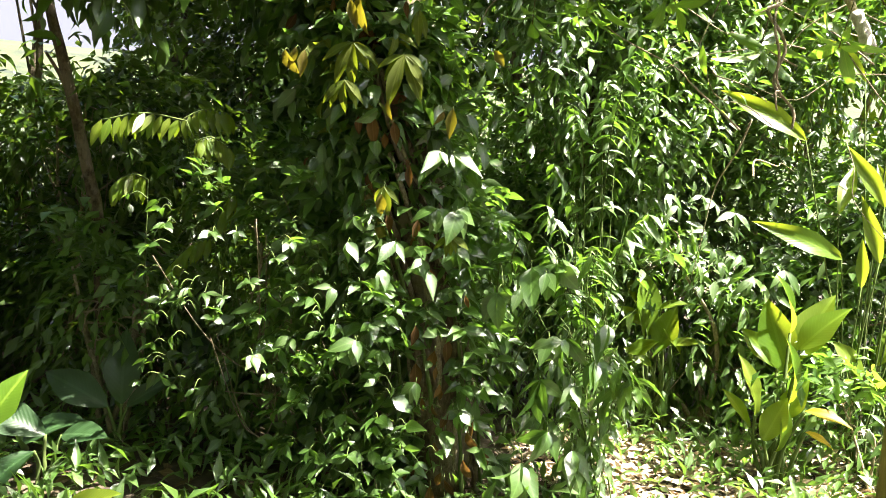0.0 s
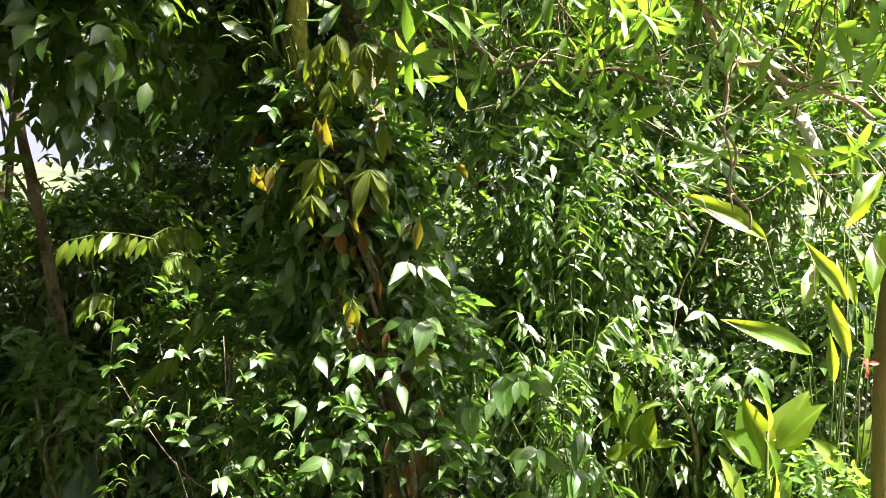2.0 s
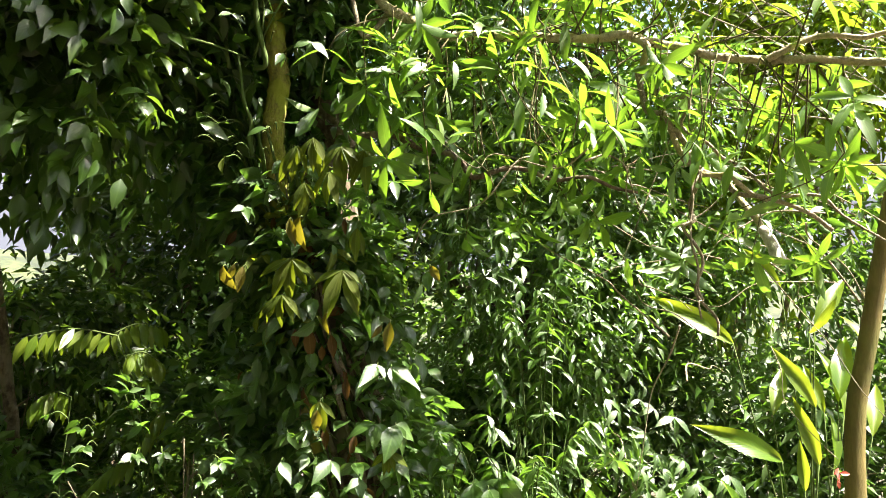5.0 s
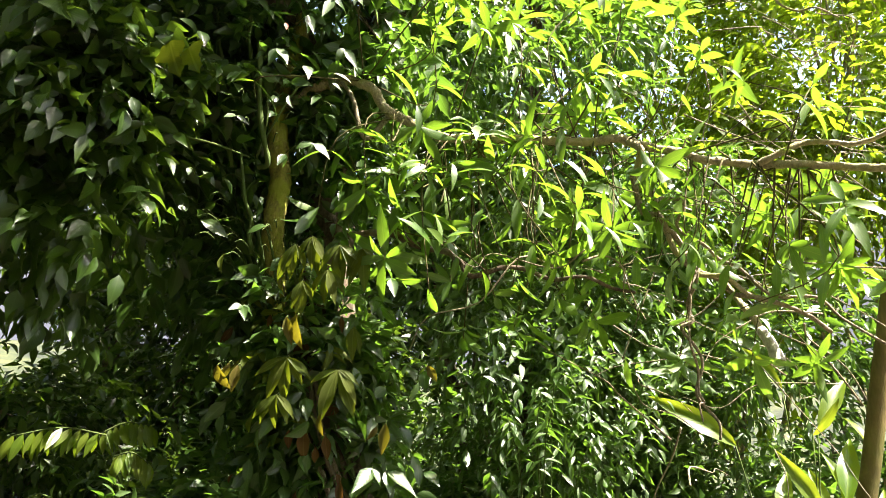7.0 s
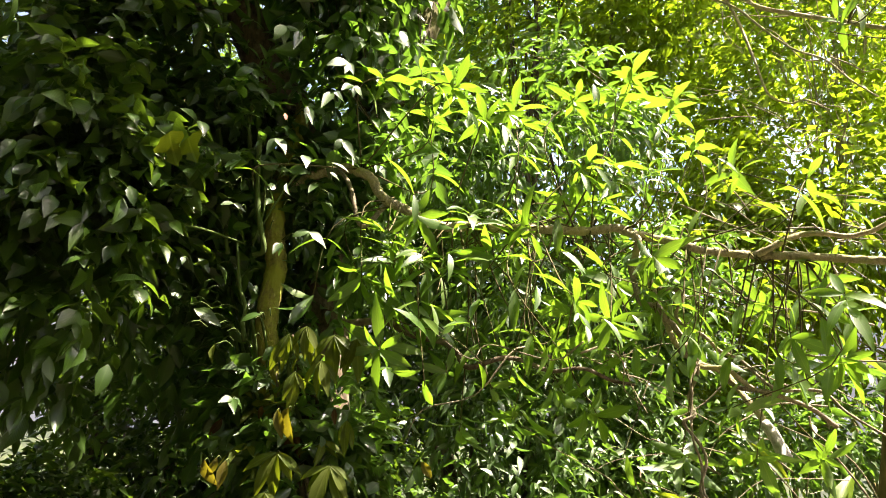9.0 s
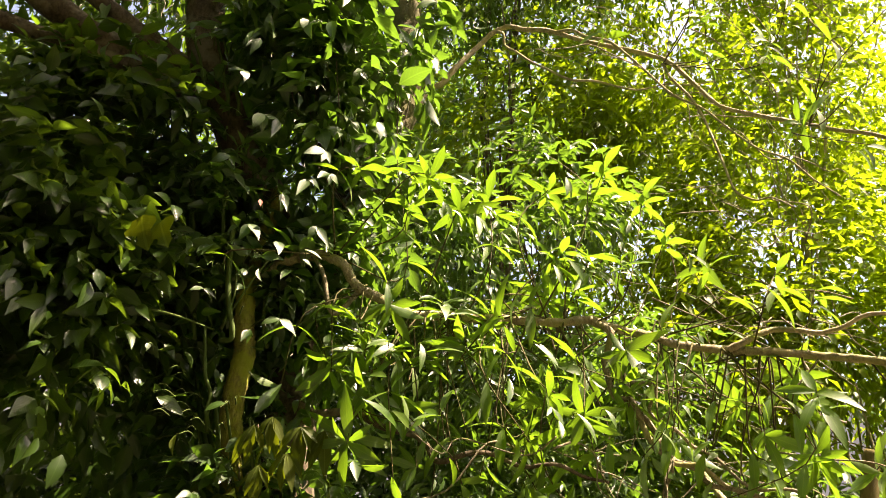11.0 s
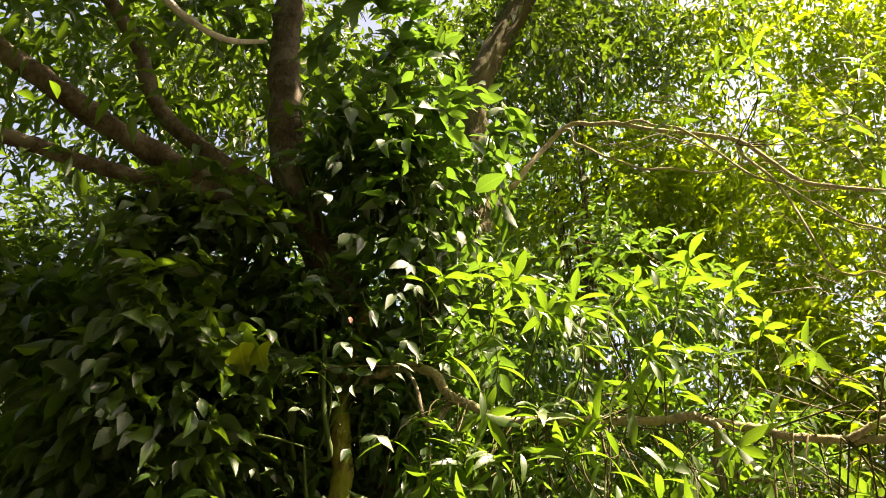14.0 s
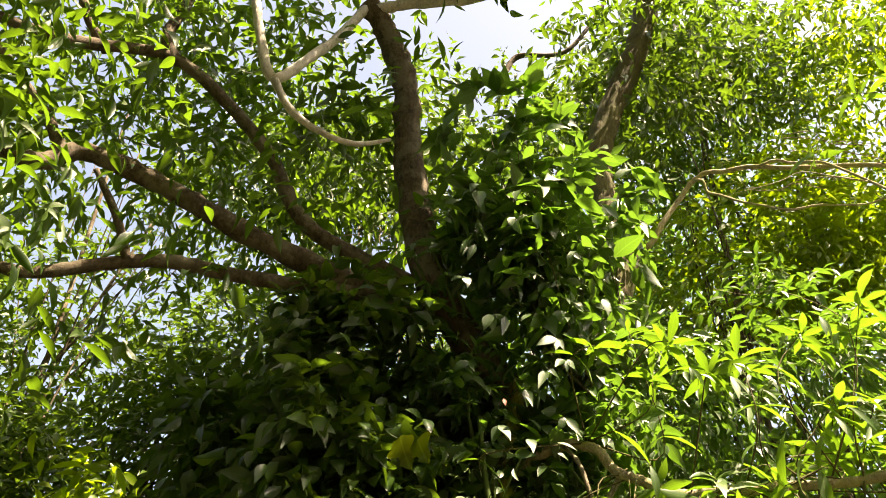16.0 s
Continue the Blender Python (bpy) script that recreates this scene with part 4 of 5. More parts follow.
hanging_leaves("flower", [((1.555, 2.867, 1.180), (0.3, -0.3, -0.6), FACE, 1.0), ((1.564, 2.863, 1.191), (-0.5, -0.3, -0.4), FACE, 0.9), ((1.566, 2.861, 1.175), (0.6, -0.3, 0.1), FACE, 0.9), ((1.558, 2.865, 1.150), (0.1, -0.3, -1), FACE, 1.0)], PETALS, "small red flower among broad leaves", "flower", 36)
hanging_leaves("red_leaf", [((-0.563, 2.685, 3.295), (0.2, -0.2, -1), FACE, 0.9)], PETALS, "single reddened dying leaf on the vine", "leaf", 37)
LOBED = leaf_meshes("leaf", OLIVE, [dict(length=0.26, width=0.24, segs=10, droop=0.2, fold=0.2, belly=0.3, tip=1.8, wave=0.10, lobes=True, cross=2)])
hanging_leaves("climbing_vine", [((-0.918, 2.424, 3.026), (0.1, -0.05, -1), (-0.5, -0.8, -0.1), 0.5), ((-0.855, 2.447, 3.018), (0.35, -0.05, -1), (-0.4, -0.8, 0.0), 0.46)], LOBED, "large lobed yellow-green leaves lit from behind", "vine", 32)


def thicket(name, centre, radii, n, leaf, ratio, material, seed, parent, droop=0.4, count=7, span=0.28, shell=0.3, lumps=8):
    rng = np.random.default_rng(seed)
    pts, out = cloud(centre, radii, n, rng, shell, lumps)
    return part(name, leaf_mass(name, *twigs(pts, out, count, span, leaf, ratio, droop, rng), FULL), material, parent, kind="stuff")


# inner leaves of the vines, and the dark overhang beside the trunk
inner = thing("vine_thicket", (-0.2, 3.5, 0), "dense dark mass of vine leaves round the trunk", "vine")
for z, rx, n, s in ((0.5, 0.5, 150, 1), (1.2, 0.55, 170, 2), (1.9, 0.6, 170, 3), (2.6, 0.6, 160, 4), (3.3, 0.65, 170, 5), (4.0, 0.6, 110, 6)):
    c = axis_at(z)
    thicket("foliage", (c[0] - 0.1, c[1] + (0.42 if 2.5 < z < 2.7 else 0.12), z), (rx, 0.36, 0.55), int(1.5 * n), 0.10, 0.5, VINE, 30 + s, inner, span=0.22)
thicket("foliage", (-0.333, 3.320, 3.082), (0.16, 0.1, 0.34), 60, 0.09, 0.5, VINE, 37, inner, span=0.18)
# woods leaf instead of vine leaf: the overhang's shade is put into its colour
overhang = thing("vine_overhang", (-1.2, 3.5, 0), "curtain of vine leaves hanging beside the trunk, coloured dark for shade", "vine")
for (x, y, z), r, n, s in (((-1.35, 3.1, 2.8), (0.5, 0.4, 0.5), 150, 1), ((-1.55, 3.0, 3.2), (0.6, 0.45, 0.5), 170, 2), ((-1.35, 3.1, 3.8), (0.6, 0.45, 0.45), 170, 3), ((-1.9, 3.3, 3.6), (0.5, 0.4, 0.4), 110, 5)):
    thicket("foliage", (x, y, z), r, int(1.7 * n), 0.125, 0.5, WOODS, 40 + s, overhang, span=0.28)
thicket("foliage", (-1.752, 3.239, 2.393), (0.24, 0.3, 0.14), 36, 0.09, 0.5, WOODS, 46, overhang, span=0.2)

# ---- shrub beside the trunk, drooping compound leaves ----
SHRUB_LEAVES = leaf_meshes("leaf", SHRUB, [dict(length=0.14, width=0.042, droop=0.4, fold=0.3), dict(length=0.12, width=0.042, droop=0.25, fold=0.25), dict(length=0.16, width=0.044, droop=0.5, fold=0.35)])


def drooping_shrub(base, height, spread, n, seed, label, shapes=SHRUB_LEAVES, size=1.0, lean=(0, 0)):
    """Arching stems with leaves in pairs that hang."""
    rng = np.random.default_rng(seed)
    ob = thing("shrub", base, label, "shrub")
    b = np.array(base)
    for s in range(n):
        pile = Pile()
        a = rng.uniform(0, 2 * math.pi)
        h = height * rng.uniform(0.5, 1.0)
        tip = b + np.array([math.cos(a) * spread * rng.uniform(0.4, 1) + lean[0], math.sin(a) * spread * rng.uniform(0.4, 1) + lean[1], h])
        top = (b + tip) / 2 + np.array([0, 0, 0.32 * h])
        run = tube(pile, [b + np.array([*rng.normal(0, 0.06, 2), -0.05]), top, tip], 0.0035, 0.0018, 5, 0.05, 7)
        stem = part("stem", pile.mesh("stem"), GREEN_STEM, ob)
        for k in range(len(run) // 8, len(run)):
            tang = Vector(run[k] - run[k - 1]).normalized()
            sd = tang.cross(Vector((0, 0, 1))).normalized()
            for sg in (-1, 1):
                d = tang * 0.5 + sd * sg * 0.8 + Vector((0, 0, -0.7)) + Vector(rng.normal(0, 0.2, 3))
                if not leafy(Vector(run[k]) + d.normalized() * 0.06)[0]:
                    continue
                put_leaf(stem, shapes[int(rng.integers(len(shapes)))], run[k], d, Vector((0, 0, 1)) + sd * sg * 0.4 + Vector(rng.normal(0, 0.3, 3)), size * rng.uniform(0.7, 1.2))
    return ob


HANGING = "green shrub with arching stems and drooping glossy leaflets"
for k, (x, y, h, w) in enumerate([(0.52, 3.2, 0.95, 0.3), (0.5, 3.5, 1.5, 0.35), (0.98, 4.85, 1.7, 0.42), (0.6, 3.9, 2.2, 0.5)]):
    drooping_shrub((x, y, 0), h, w, 12, 51 + k, HANGING, size=0.8)

fill = thing("shrub", (0.9, 4.3, 0), "dense glossy green shrub with small narrow leaves", "shrub")
for (x, y, z), r, n, s in (((0.55, 4.7, 1.0), (0.6, 0.35, 0.9), 330, 1), ((1.5, 4.8, 1.0), (0.6, 0.35, 0.9), 330, 2), ((0.8, 4.3, 1.9), (0.7, 0.35, 0.6), 330, 3), ((1.7, 4.4, 1.9), (0.6, 0.35, 0.6), 300, 4)):
    thicket("foliage", (x, y, z), r, n, 0.075, 0.36, SHRUB, 180 + s, fill, span=0.25)

# ---- leafy sprays of the side branch ----
SPRAY_LEAVES = leaf_meshes("leaf", SPRAY, [dict(length=0.22, width=0.054, segs=7, droop=0.3, fold=0.3, belly=0.45), dict(length=0.20, width=0.058, segs=7, droop=0.15, fold=0.4, belly=0.5), dict(length=0.24, width=0.056, segs=7, droop=0.5, fold=0.25, belly=0.45, wave=0.06), dict(length=0.16, width=0.05, segs=6, droop=0.35, fold=0.35, belly=0.5)])
BRANCH = spline([(-0.266, 3.042, 3.242), (0.123, 3.003, 2.954), (0.838, 2.891, 2.913), (1.337, 2.700, 2.732), (1.813, 2.409, 2.572)], 20)


def leafy_spray(ends, seed, label, parent_at, shapes=SPRAY_LEAVES, size=0.88, root=None):
    rng = np.random.default_rng(seed)
    ob = thing("leafy_branch", parent_at, label, "branch", "leafy side branches")
    for e in ends:
        pile = Pile()
        e = np.array(e)
        near = BRANCH[(np.argmin(np.linalg.norm(BRANCH - e, axis=1)) - int(rng.integers(0, 6))) if np.argmin(np.linalg.norm(BRANCH - e, axis=1)) > 6 else 0] if root is None else np.array(root)
        mid = (e + near) / 2 + rng.normal(0, 0.13, 3) - np.array([0, 0, 0.06])
        run = tube(pile, [near, mid, e], 0.004, 0.002, 5, 0.08, 5)
        stem = part("stem", pile.mesh("stem"), OLIVE_BARK, ob)
        tang = Vector(run[-1] - run[-4]).normalized()
        tang = (tang + Vector((0, 0, 0.6))).normalized()
        sd = tang.cross(Vector((0.3, -0.9, 0.1))).normalized()
        fw = sd.cross(tang)
        m = int(rng.integers(7, 11))
        for k in range(m):
            a = 2.4 * k
            q = k / m
            d = (sd * math.cos(a) + fw * math.sin(a)) + tang * (0.15 + 0.5 * q) + Vector((0, 0, -0.15 + 0.1 * q))
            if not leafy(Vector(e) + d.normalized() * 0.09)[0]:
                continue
            put_leaf(stem, shapes[int(rng.integers(len(shapes)))], Vector(e) - tang * 0.07 * (1 - q), d, tang + Vector(rng.normal(0, 0.3, 3)), size * rng.uniform(0.55, 1.0))
        if rng.uniform() < 0.7:
            j = int(len(run) * 0.6)
            for sg in (-1, 1):
                put_leaf(stem, shapes[0], run[j], sd * sg + Vector((0, -0.2, -0.4)), (0, -0.2, 1), size * rng.uniform(0.7, 1.0))
    return ob


SUNLIT = "sunlit side branch with whorls of long glossy leaves"
leafy_spray([(-0.155, 2.950, 3.692), (-0.011, 2.905, 3.713), (0.158, 2.852, 3.588), (0.284, 2.843, 3.393), (0.416, 2.878, 3.496), (0.461, 2.871, 3.316), (0.061, 2.955, 3.502)], 61, SUNLIT, (0.123, 3.003, 2.954))
leafy_spray([(0.719, 2.819, 3.197), (0.884, 2.877, 3.578), (0.996, 2.947, 3.759), (1.148, 2.892, 3.568), (0.979, 2.794, 3.179), (0.724, 2.972, 3.636), (1.217, 2.864, 3.343)], 62, SUNLIT, (0.838, 2.891, 2.913))
leafy_spray([(1.265, 2.679, 3.098), (1.365, 2.629, 2.972), (1.539, 2.591, 3.034), (1.465, 2.633, 2.877), (1.698, 2.611, 2.974)], 63, SUNLIT, (1.337, 2.700, 2.732))
leafy_spray([(0.001, 2.805, 2.882), (0.208, 2.799, 2.925), (0.429, 2.724, 2.834), (0.481, 2.665, 2.665), (0.118, 2.803, 2.735), (-0.040, 2.804, 2.730), (-0.216, 2.845, 2.619), (-0.080, 2.803, 2.607)], 64, SUNLIT, (0.148, 3.002, 2.954))
leafy_spray([(0.207, 2.749, 2.458), (0.394, 2.679, 2.575), (0.629, 2.686, 2.517), (0.737, 2.711, 2.439), (0.557, 2.803, 2.350), (0.317, 2.789, 2.362), (0.058, 2.855, 2.488)], 65, SUNLIT, (0.632, 2.942, 2.929))
leafy_spray([(1.063, 2.710, 2.471), (1.197, 2.654, 2.501), (1.217, 2.755, 2.356), (1.399, 2.668, 2.380), (1.515, 2.605, 2.494), (0.996, 2.788, 2.636), (1.598, 2.672, 2.300)], 66, SUNLIT, (1.262, 2.735, 2.745))
leafy_spray([(0.305, 2.891, 2.211), (0.130, 2.903, 2.276), (0.600, 2.948, 2.209), (0.745, 3.018, 2.138), (-0.100, 3.003, 2.435)], 67, SUNLIT, (0.393, 2.981, 2.939))
leafy_spray([(1.114, 3.110, 4.874), (1.460, 3.075, 5.255), (1.642, 2.982, 5.266), (1.677, 2.962, 4.909), (2.054, 2.715, 4.856), (1.929, 2.805, 4.549)], 68, "sunlit yellow-green leaves on a thin high branch", (1.566, 3.357, 4.874), root=(1.566, 3.357, 4.874))
leafy_spray([(2.064, 2.452, 4.247), (2.041, 2.471, 3.941), (1.887, 2.713, 3.928), (2.207, 2.324, 4.315), (2.030, 2.480, 3.623)], 69, "sunlit yellow-green leaves on a thin high branch", (2.096, 2.932, 4.102), root=(2.096, 2.932, 4.102))

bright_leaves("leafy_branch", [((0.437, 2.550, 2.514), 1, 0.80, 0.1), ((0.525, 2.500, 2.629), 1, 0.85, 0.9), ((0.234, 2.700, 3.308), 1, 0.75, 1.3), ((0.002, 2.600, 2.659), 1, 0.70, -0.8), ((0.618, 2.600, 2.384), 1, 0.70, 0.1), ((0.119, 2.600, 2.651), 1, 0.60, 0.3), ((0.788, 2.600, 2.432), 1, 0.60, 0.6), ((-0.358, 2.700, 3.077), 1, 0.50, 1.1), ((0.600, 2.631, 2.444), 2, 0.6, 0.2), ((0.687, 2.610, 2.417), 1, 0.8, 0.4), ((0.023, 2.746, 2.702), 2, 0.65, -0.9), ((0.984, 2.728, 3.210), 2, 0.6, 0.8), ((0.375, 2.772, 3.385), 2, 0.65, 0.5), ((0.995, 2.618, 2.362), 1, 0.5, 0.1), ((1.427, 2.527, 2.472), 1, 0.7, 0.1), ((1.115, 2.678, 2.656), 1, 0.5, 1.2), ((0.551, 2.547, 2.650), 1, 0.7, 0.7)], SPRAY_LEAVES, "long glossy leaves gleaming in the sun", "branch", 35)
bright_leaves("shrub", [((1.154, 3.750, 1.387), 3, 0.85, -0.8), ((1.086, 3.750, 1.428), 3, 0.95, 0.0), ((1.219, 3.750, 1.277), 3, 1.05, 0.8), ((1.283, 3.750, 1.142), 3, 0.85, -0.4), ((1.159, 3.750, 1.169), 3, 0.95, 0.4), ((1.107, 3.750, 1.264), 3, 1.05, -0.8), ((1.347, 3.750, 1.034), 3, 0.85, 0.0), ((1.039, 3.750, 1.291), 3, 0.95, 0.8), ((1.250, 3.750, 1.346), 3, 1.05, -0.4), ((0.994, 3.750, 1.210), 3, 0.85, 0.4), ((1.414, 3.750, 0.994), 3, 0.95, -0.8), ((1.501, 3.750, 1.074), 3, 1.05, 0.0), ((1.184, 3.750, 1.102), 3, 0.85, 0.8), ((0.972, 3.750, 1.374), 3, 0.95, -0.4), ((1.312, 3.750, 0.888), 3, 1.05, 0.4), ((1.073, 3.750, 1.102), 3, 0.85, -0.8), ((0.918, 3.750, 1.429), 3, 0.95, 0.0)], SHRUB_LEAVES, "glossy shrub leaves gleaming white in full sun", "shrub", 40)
# the same facing, fitted to the camera tilted upward
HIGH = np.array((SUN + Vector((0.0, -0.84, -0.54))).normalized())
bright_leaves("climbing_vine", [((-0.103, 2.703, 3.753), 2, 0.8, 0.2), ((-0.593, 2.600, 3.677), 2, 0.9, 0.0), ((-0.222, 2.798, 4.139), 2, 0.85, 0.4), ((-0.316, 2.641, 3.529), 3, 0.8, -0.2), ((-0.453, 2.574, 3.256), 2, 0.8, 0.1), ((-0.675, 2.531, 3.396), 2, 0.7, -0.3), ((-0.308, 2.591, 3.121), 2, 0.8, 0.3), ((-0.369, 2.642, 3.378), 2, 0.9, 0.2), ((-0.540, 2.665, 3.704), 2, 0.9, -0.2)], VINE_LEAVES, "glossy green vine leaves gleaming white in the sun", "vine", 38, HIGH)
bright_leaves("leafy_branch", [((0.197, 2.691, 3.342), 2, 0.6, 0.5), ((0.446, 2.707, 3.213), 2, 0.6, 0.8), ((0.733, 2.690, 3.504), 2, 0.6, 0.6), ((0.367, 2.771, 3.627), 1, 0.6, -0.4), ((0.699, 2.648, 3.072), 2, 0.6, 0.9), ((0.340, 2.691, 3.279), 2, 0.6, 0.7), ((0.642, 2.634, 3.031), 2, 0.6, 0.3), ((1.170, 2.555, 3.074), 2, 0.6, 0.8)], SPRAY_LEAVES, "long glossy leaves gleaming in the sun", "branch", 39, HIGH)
for k in range(3):
    ends = []
    for _ in range(8):
        q = BRANCH[int(RNG.integers(0, len(BRANCH)))]
        ends.append(q + RNG.normal(0, 1, 3) * np.array([0.25, 0.3, 0.36]) + np.array([0, 0.3, -0.02]))
    leafy_spray(ends, 160 + k, SUNLIT, tuple(BRANCH[20 + 20 * k]))
for k, ends in enumerate(([(-0.438, 3.042, 2.595), (-0.252, 3.043, 2.730), (-0.061, 2.926, 2.894), (-0.094, 2.834, 2.504), (0.106, 2.742, 2.385), (0.318, 2.873, 2.752), (0.440, 2.883, 2.941), (0.257, 2.738, 2.275), (0.045, 2.740, 2.183), (0.581, 3.120, 2.291), (0.770, 2.981, 2.356), (0.849, 2.814, 2.130), (1.000, 2.894, 2.337)], [(0.690, 3.110, 2.623), (0.404, 3.079, 2.132), (0.192, 3.058, 2.076), (1.144, 2.877, 2.478), (1.222, 2.917, 2.161), (1.468, 2.991, 2.626), (1.431, 2.744, 2.304), (1.704, 2.942, 2.743), (0.778, 2.829, 1.958), (1.076, 3.072, 1.979), (-0.128, 2.746, 2.313), (1.349, 2.992, 1.994)])):
    leafy_spray(ends, 180 + k, SUNLIT, tuple(BRANCH[30 + 20 * k]), size=1.0)
behind = thing("leafy_branch", (1.2, 4.0, 0), "mass of long green leaves behind the sunlit branch", "branch")
for (x, y, z), r, n, s in (((0.5, 4.3, 2.5), (0.6, 0.35, 0.6), 150, 1), ((1.4, 4.6, 2.4), (0.7, 0.4, 0.6), 170, 2), ((2.4, 4.6, 2.4), (0.6, 0.4, 0.7), 160, 3), ((0.6, 4.2, 3.3), (0.6, 0.35, 0.5), 150, 4), ((1.5, 4.3, 3.2), (0.7, 0.4, 0.5), 150, 5), ((0.1, 3.9, 4.1), (0.6, 0.35, 0.6), 160, 6), ((0.9, 4.0, 4.2), (0.6, 0.4, 0.5), 110, 7)):
    thicket("foliage", (x, y, z), r, int(1.4 * n), 0.105, 0.34, SHRUB, 170 + s, behind)

# ---- broad-leaved plants ----
BROAD_LEAVES = leaf_meshes("leaf", BROAD, [dict(length=0.36, width=0.165, segs=11, droop=0.3, fold=0.35, belly=0.42, tip=1.7, wave=0.10, cross=2), dict(length=0.42, width=0.13, segs=11, droop=0.4, fold=0.55, belly=0.45, tip=1.7, wave=0.12, cross=2), dict(length=0.30, width=0.15, segs=11, droop=0.2, fold=0.25, belly=0.45, tip=1.8, wave=0.10, cross=2), dict(length=0.42, width=0.10, segs=12, droop=0.3, fold=0.5, belly=0.4, tip=1.5, wave=0.09, cross=2)])
SHADE_DARK_LEAVES = leaf_meshes("leaf", SHADE_DARK, [dict(length=0.36, width=0.165, segs=11, droop=0.3, fold=0.35, belly=0.42, tip=1.7, wave=0.05, cross=2), dict(length=0.42, width=0.13, segs=11, droop=0.4, fold=0.55, belly=0.45, tip=1.7, wave=0.06, cross=2), dict(length=0.30, width=0.15, segs=11, droop=0.2, fold=0.25, belly=0.45, tip=1.8, wave=0.05, cross=2)])
YELLOW_BROAD = leaf_meshes("leaf", GOLD, [dict(length=0.36, width=0.11, segs=9, droop=0.4, fold=0.3, belly=0.45, tip=1.6, wave=0.06, cross=2)])


def broad_plant(base, leaves, seed, label, stem=0.012, shapes=BROAD_LEAVES):
    """Stems from one root, each ending in a big leaf: its foot, direction, upper side and size."""
    rng = np.random.default_rng(seed)
    ob = thing("broad_leaf_plant", base, label, "plant")
    b = np.array(base)
    for at, along, up, size, shape in leaves:
        pile = Pile()
        at = np.array(at)
        mid = (b + at) / 2 + np.array([*rng.normal(0, 0.03, 2), 0.0])
        tube(pile, [b + np.array([*rng.normal(0, 0.03, 2), -0.05]), mid, at], stem, stem * 0.6, 6, 0.03, 5)
        stalk = part("stalk", pile.mesh("stalk"), GREEN_STEM, ob)
        me = YELLOW_BROAD[0] if shape < 0 else shapes[shape]
        put_leaf(stalk, me, at, along, up, size)
    return ob


SHADED = "broad-leaved plant in the shade, its leaves coloured darker for it"
broad_plant((-1.754, 3.595, 0.000), [((-1.730, 3.607, 0.321), (0.03, 0.0, 1), (0.3, -1, 0.1), 1.08, 0), ((-1.787, 3.579, 0.313), (-0.75, -0.1, 0.5), (0.1, -0.8, 0.6), 1.08, 0), ((-1.706, 3.618, 0.305), (0.7, -0.1, 0.6), (-0.3, -1, 0.3), 0.68, 1), ((-1.830, 3.444, 0.281), (-0.9, -0.2, -0.1), (0, -0.5, 1), 1.03, 0)], 71, SHADED, shapes=SHADE_DARK_LEAVES)
broad_plant((-1.330, 3.984, 0.000), [((-1.429, 3.949, 0.377), (-0.35, 0.0, 1), (0.2, -1, 0.2), 0.97, 0), ((-1.374, 3.969, 0.281), (0.5, -0.2, 0.5), (0, -0.7, 0.8), 0.68, 1)], 72, SHADED, shapes=SHADE_DARK_LEAVES)
broad_plant((-1.906, 3.287, 0.000), [((-1.924, 3.277, 0.262), (-0.6, -0.2, 0.4), (0.1, -0.7, 0.7), 1.03, 0), ((-1.865, 3.311, 0.254), (0.7, -0.3, 0.2), (0, -0.5, 0.8), 0.91, 2), ((-1.912, 3.168, 0.222), (-0.2, -0.6, -0.1), (0, -0.3, 1), 1.03, 0)], 73, SHADED, shapes=SHADE_DARK_LEAVES)
broad_plant((-1.08, 1.60, 0.000), [((-1.10, 1.62, 0.84), (0.55, 0.1, 0.85), (0.5, -0.8, 0.5), 0.46, 0), ((-0.86, 1.52, 0.70), (0.85, 0.0, 0.5), (-0.2, -0.6, 1), 0.46, 2), ((-1.0, 1.55, 0.66), (-0.5, -0.3, 0.4), (0.1, -0.5, 1), 0.4, 2)], 74, "sunlit broad-leaved plant beside the path")
SUNNY = "sunlit yellow-green broad-leaved plant with tall pleated leaves"
broad_plant((1.460, 3.670, 0.000), [((1.362, 3.655, 0.379), (-0.03, -0.16, 0.99), (0.45, -0.8, 0.4), 0.73, 1), ((1.342, 3.662, 0.306), (-0.36, -0.10, 0.93), (0.3, -0.8, 0.5), 0.55, 1), ((1.539, 3.746, 0.571), (-0.31, -0.01, 0.95), (-0.35, -0.9, 0.1), 1.10, 0), ((1.524, 3.698, 0.776), (0.07, -0.21, 0.98), (0.8, -0.5, 0.1), 0.73, 1), ((1.547, 3.634, 0.707), (0.44, -0.38, 0.82), (-0.3, -0.7, 0.8), 0.87, 0), ((1.574, 3.786, 0.620), (0.32, -0.28, 0.91), (-0.5, -0.9, 0.3), 1.12, 0), ((1.496, 3.602, 0.455), (0.23, -0.27, 0.94), (0.75, -0.6, 0.2), 0.76, 1), ((1.385, 3.592, 0.275), (0.26, -0.32, 0.91), (-0.2, -0.8, 0.6), 0.83, 2), ((1.544, 3.527, 0.443), (0.77, -0.63, 0.11), (0.1, -0.7, 0.9), 0.58, -1), ((1.438, 3.572, 0.230), (0.28, -0.34, 0.90), (0.4, -0.8, 0.4), 0.58, 1), ((1.549, 3.524, 0.345), (0.69, -0.72, -0.06), (0.1, -0.7, 0.9), 0.38, -1), ((1.516, 3.809, 0.584), (-0.61, 0.02, 0.79), (-0.1, -0.9, 0.5), 0.73, 0), ((1.486, 3.660, 0.355), (0.32, -0.35, 0.88), (-0.3, -0.8, 0.4), 0.70, 0)], 75, SUNNY)
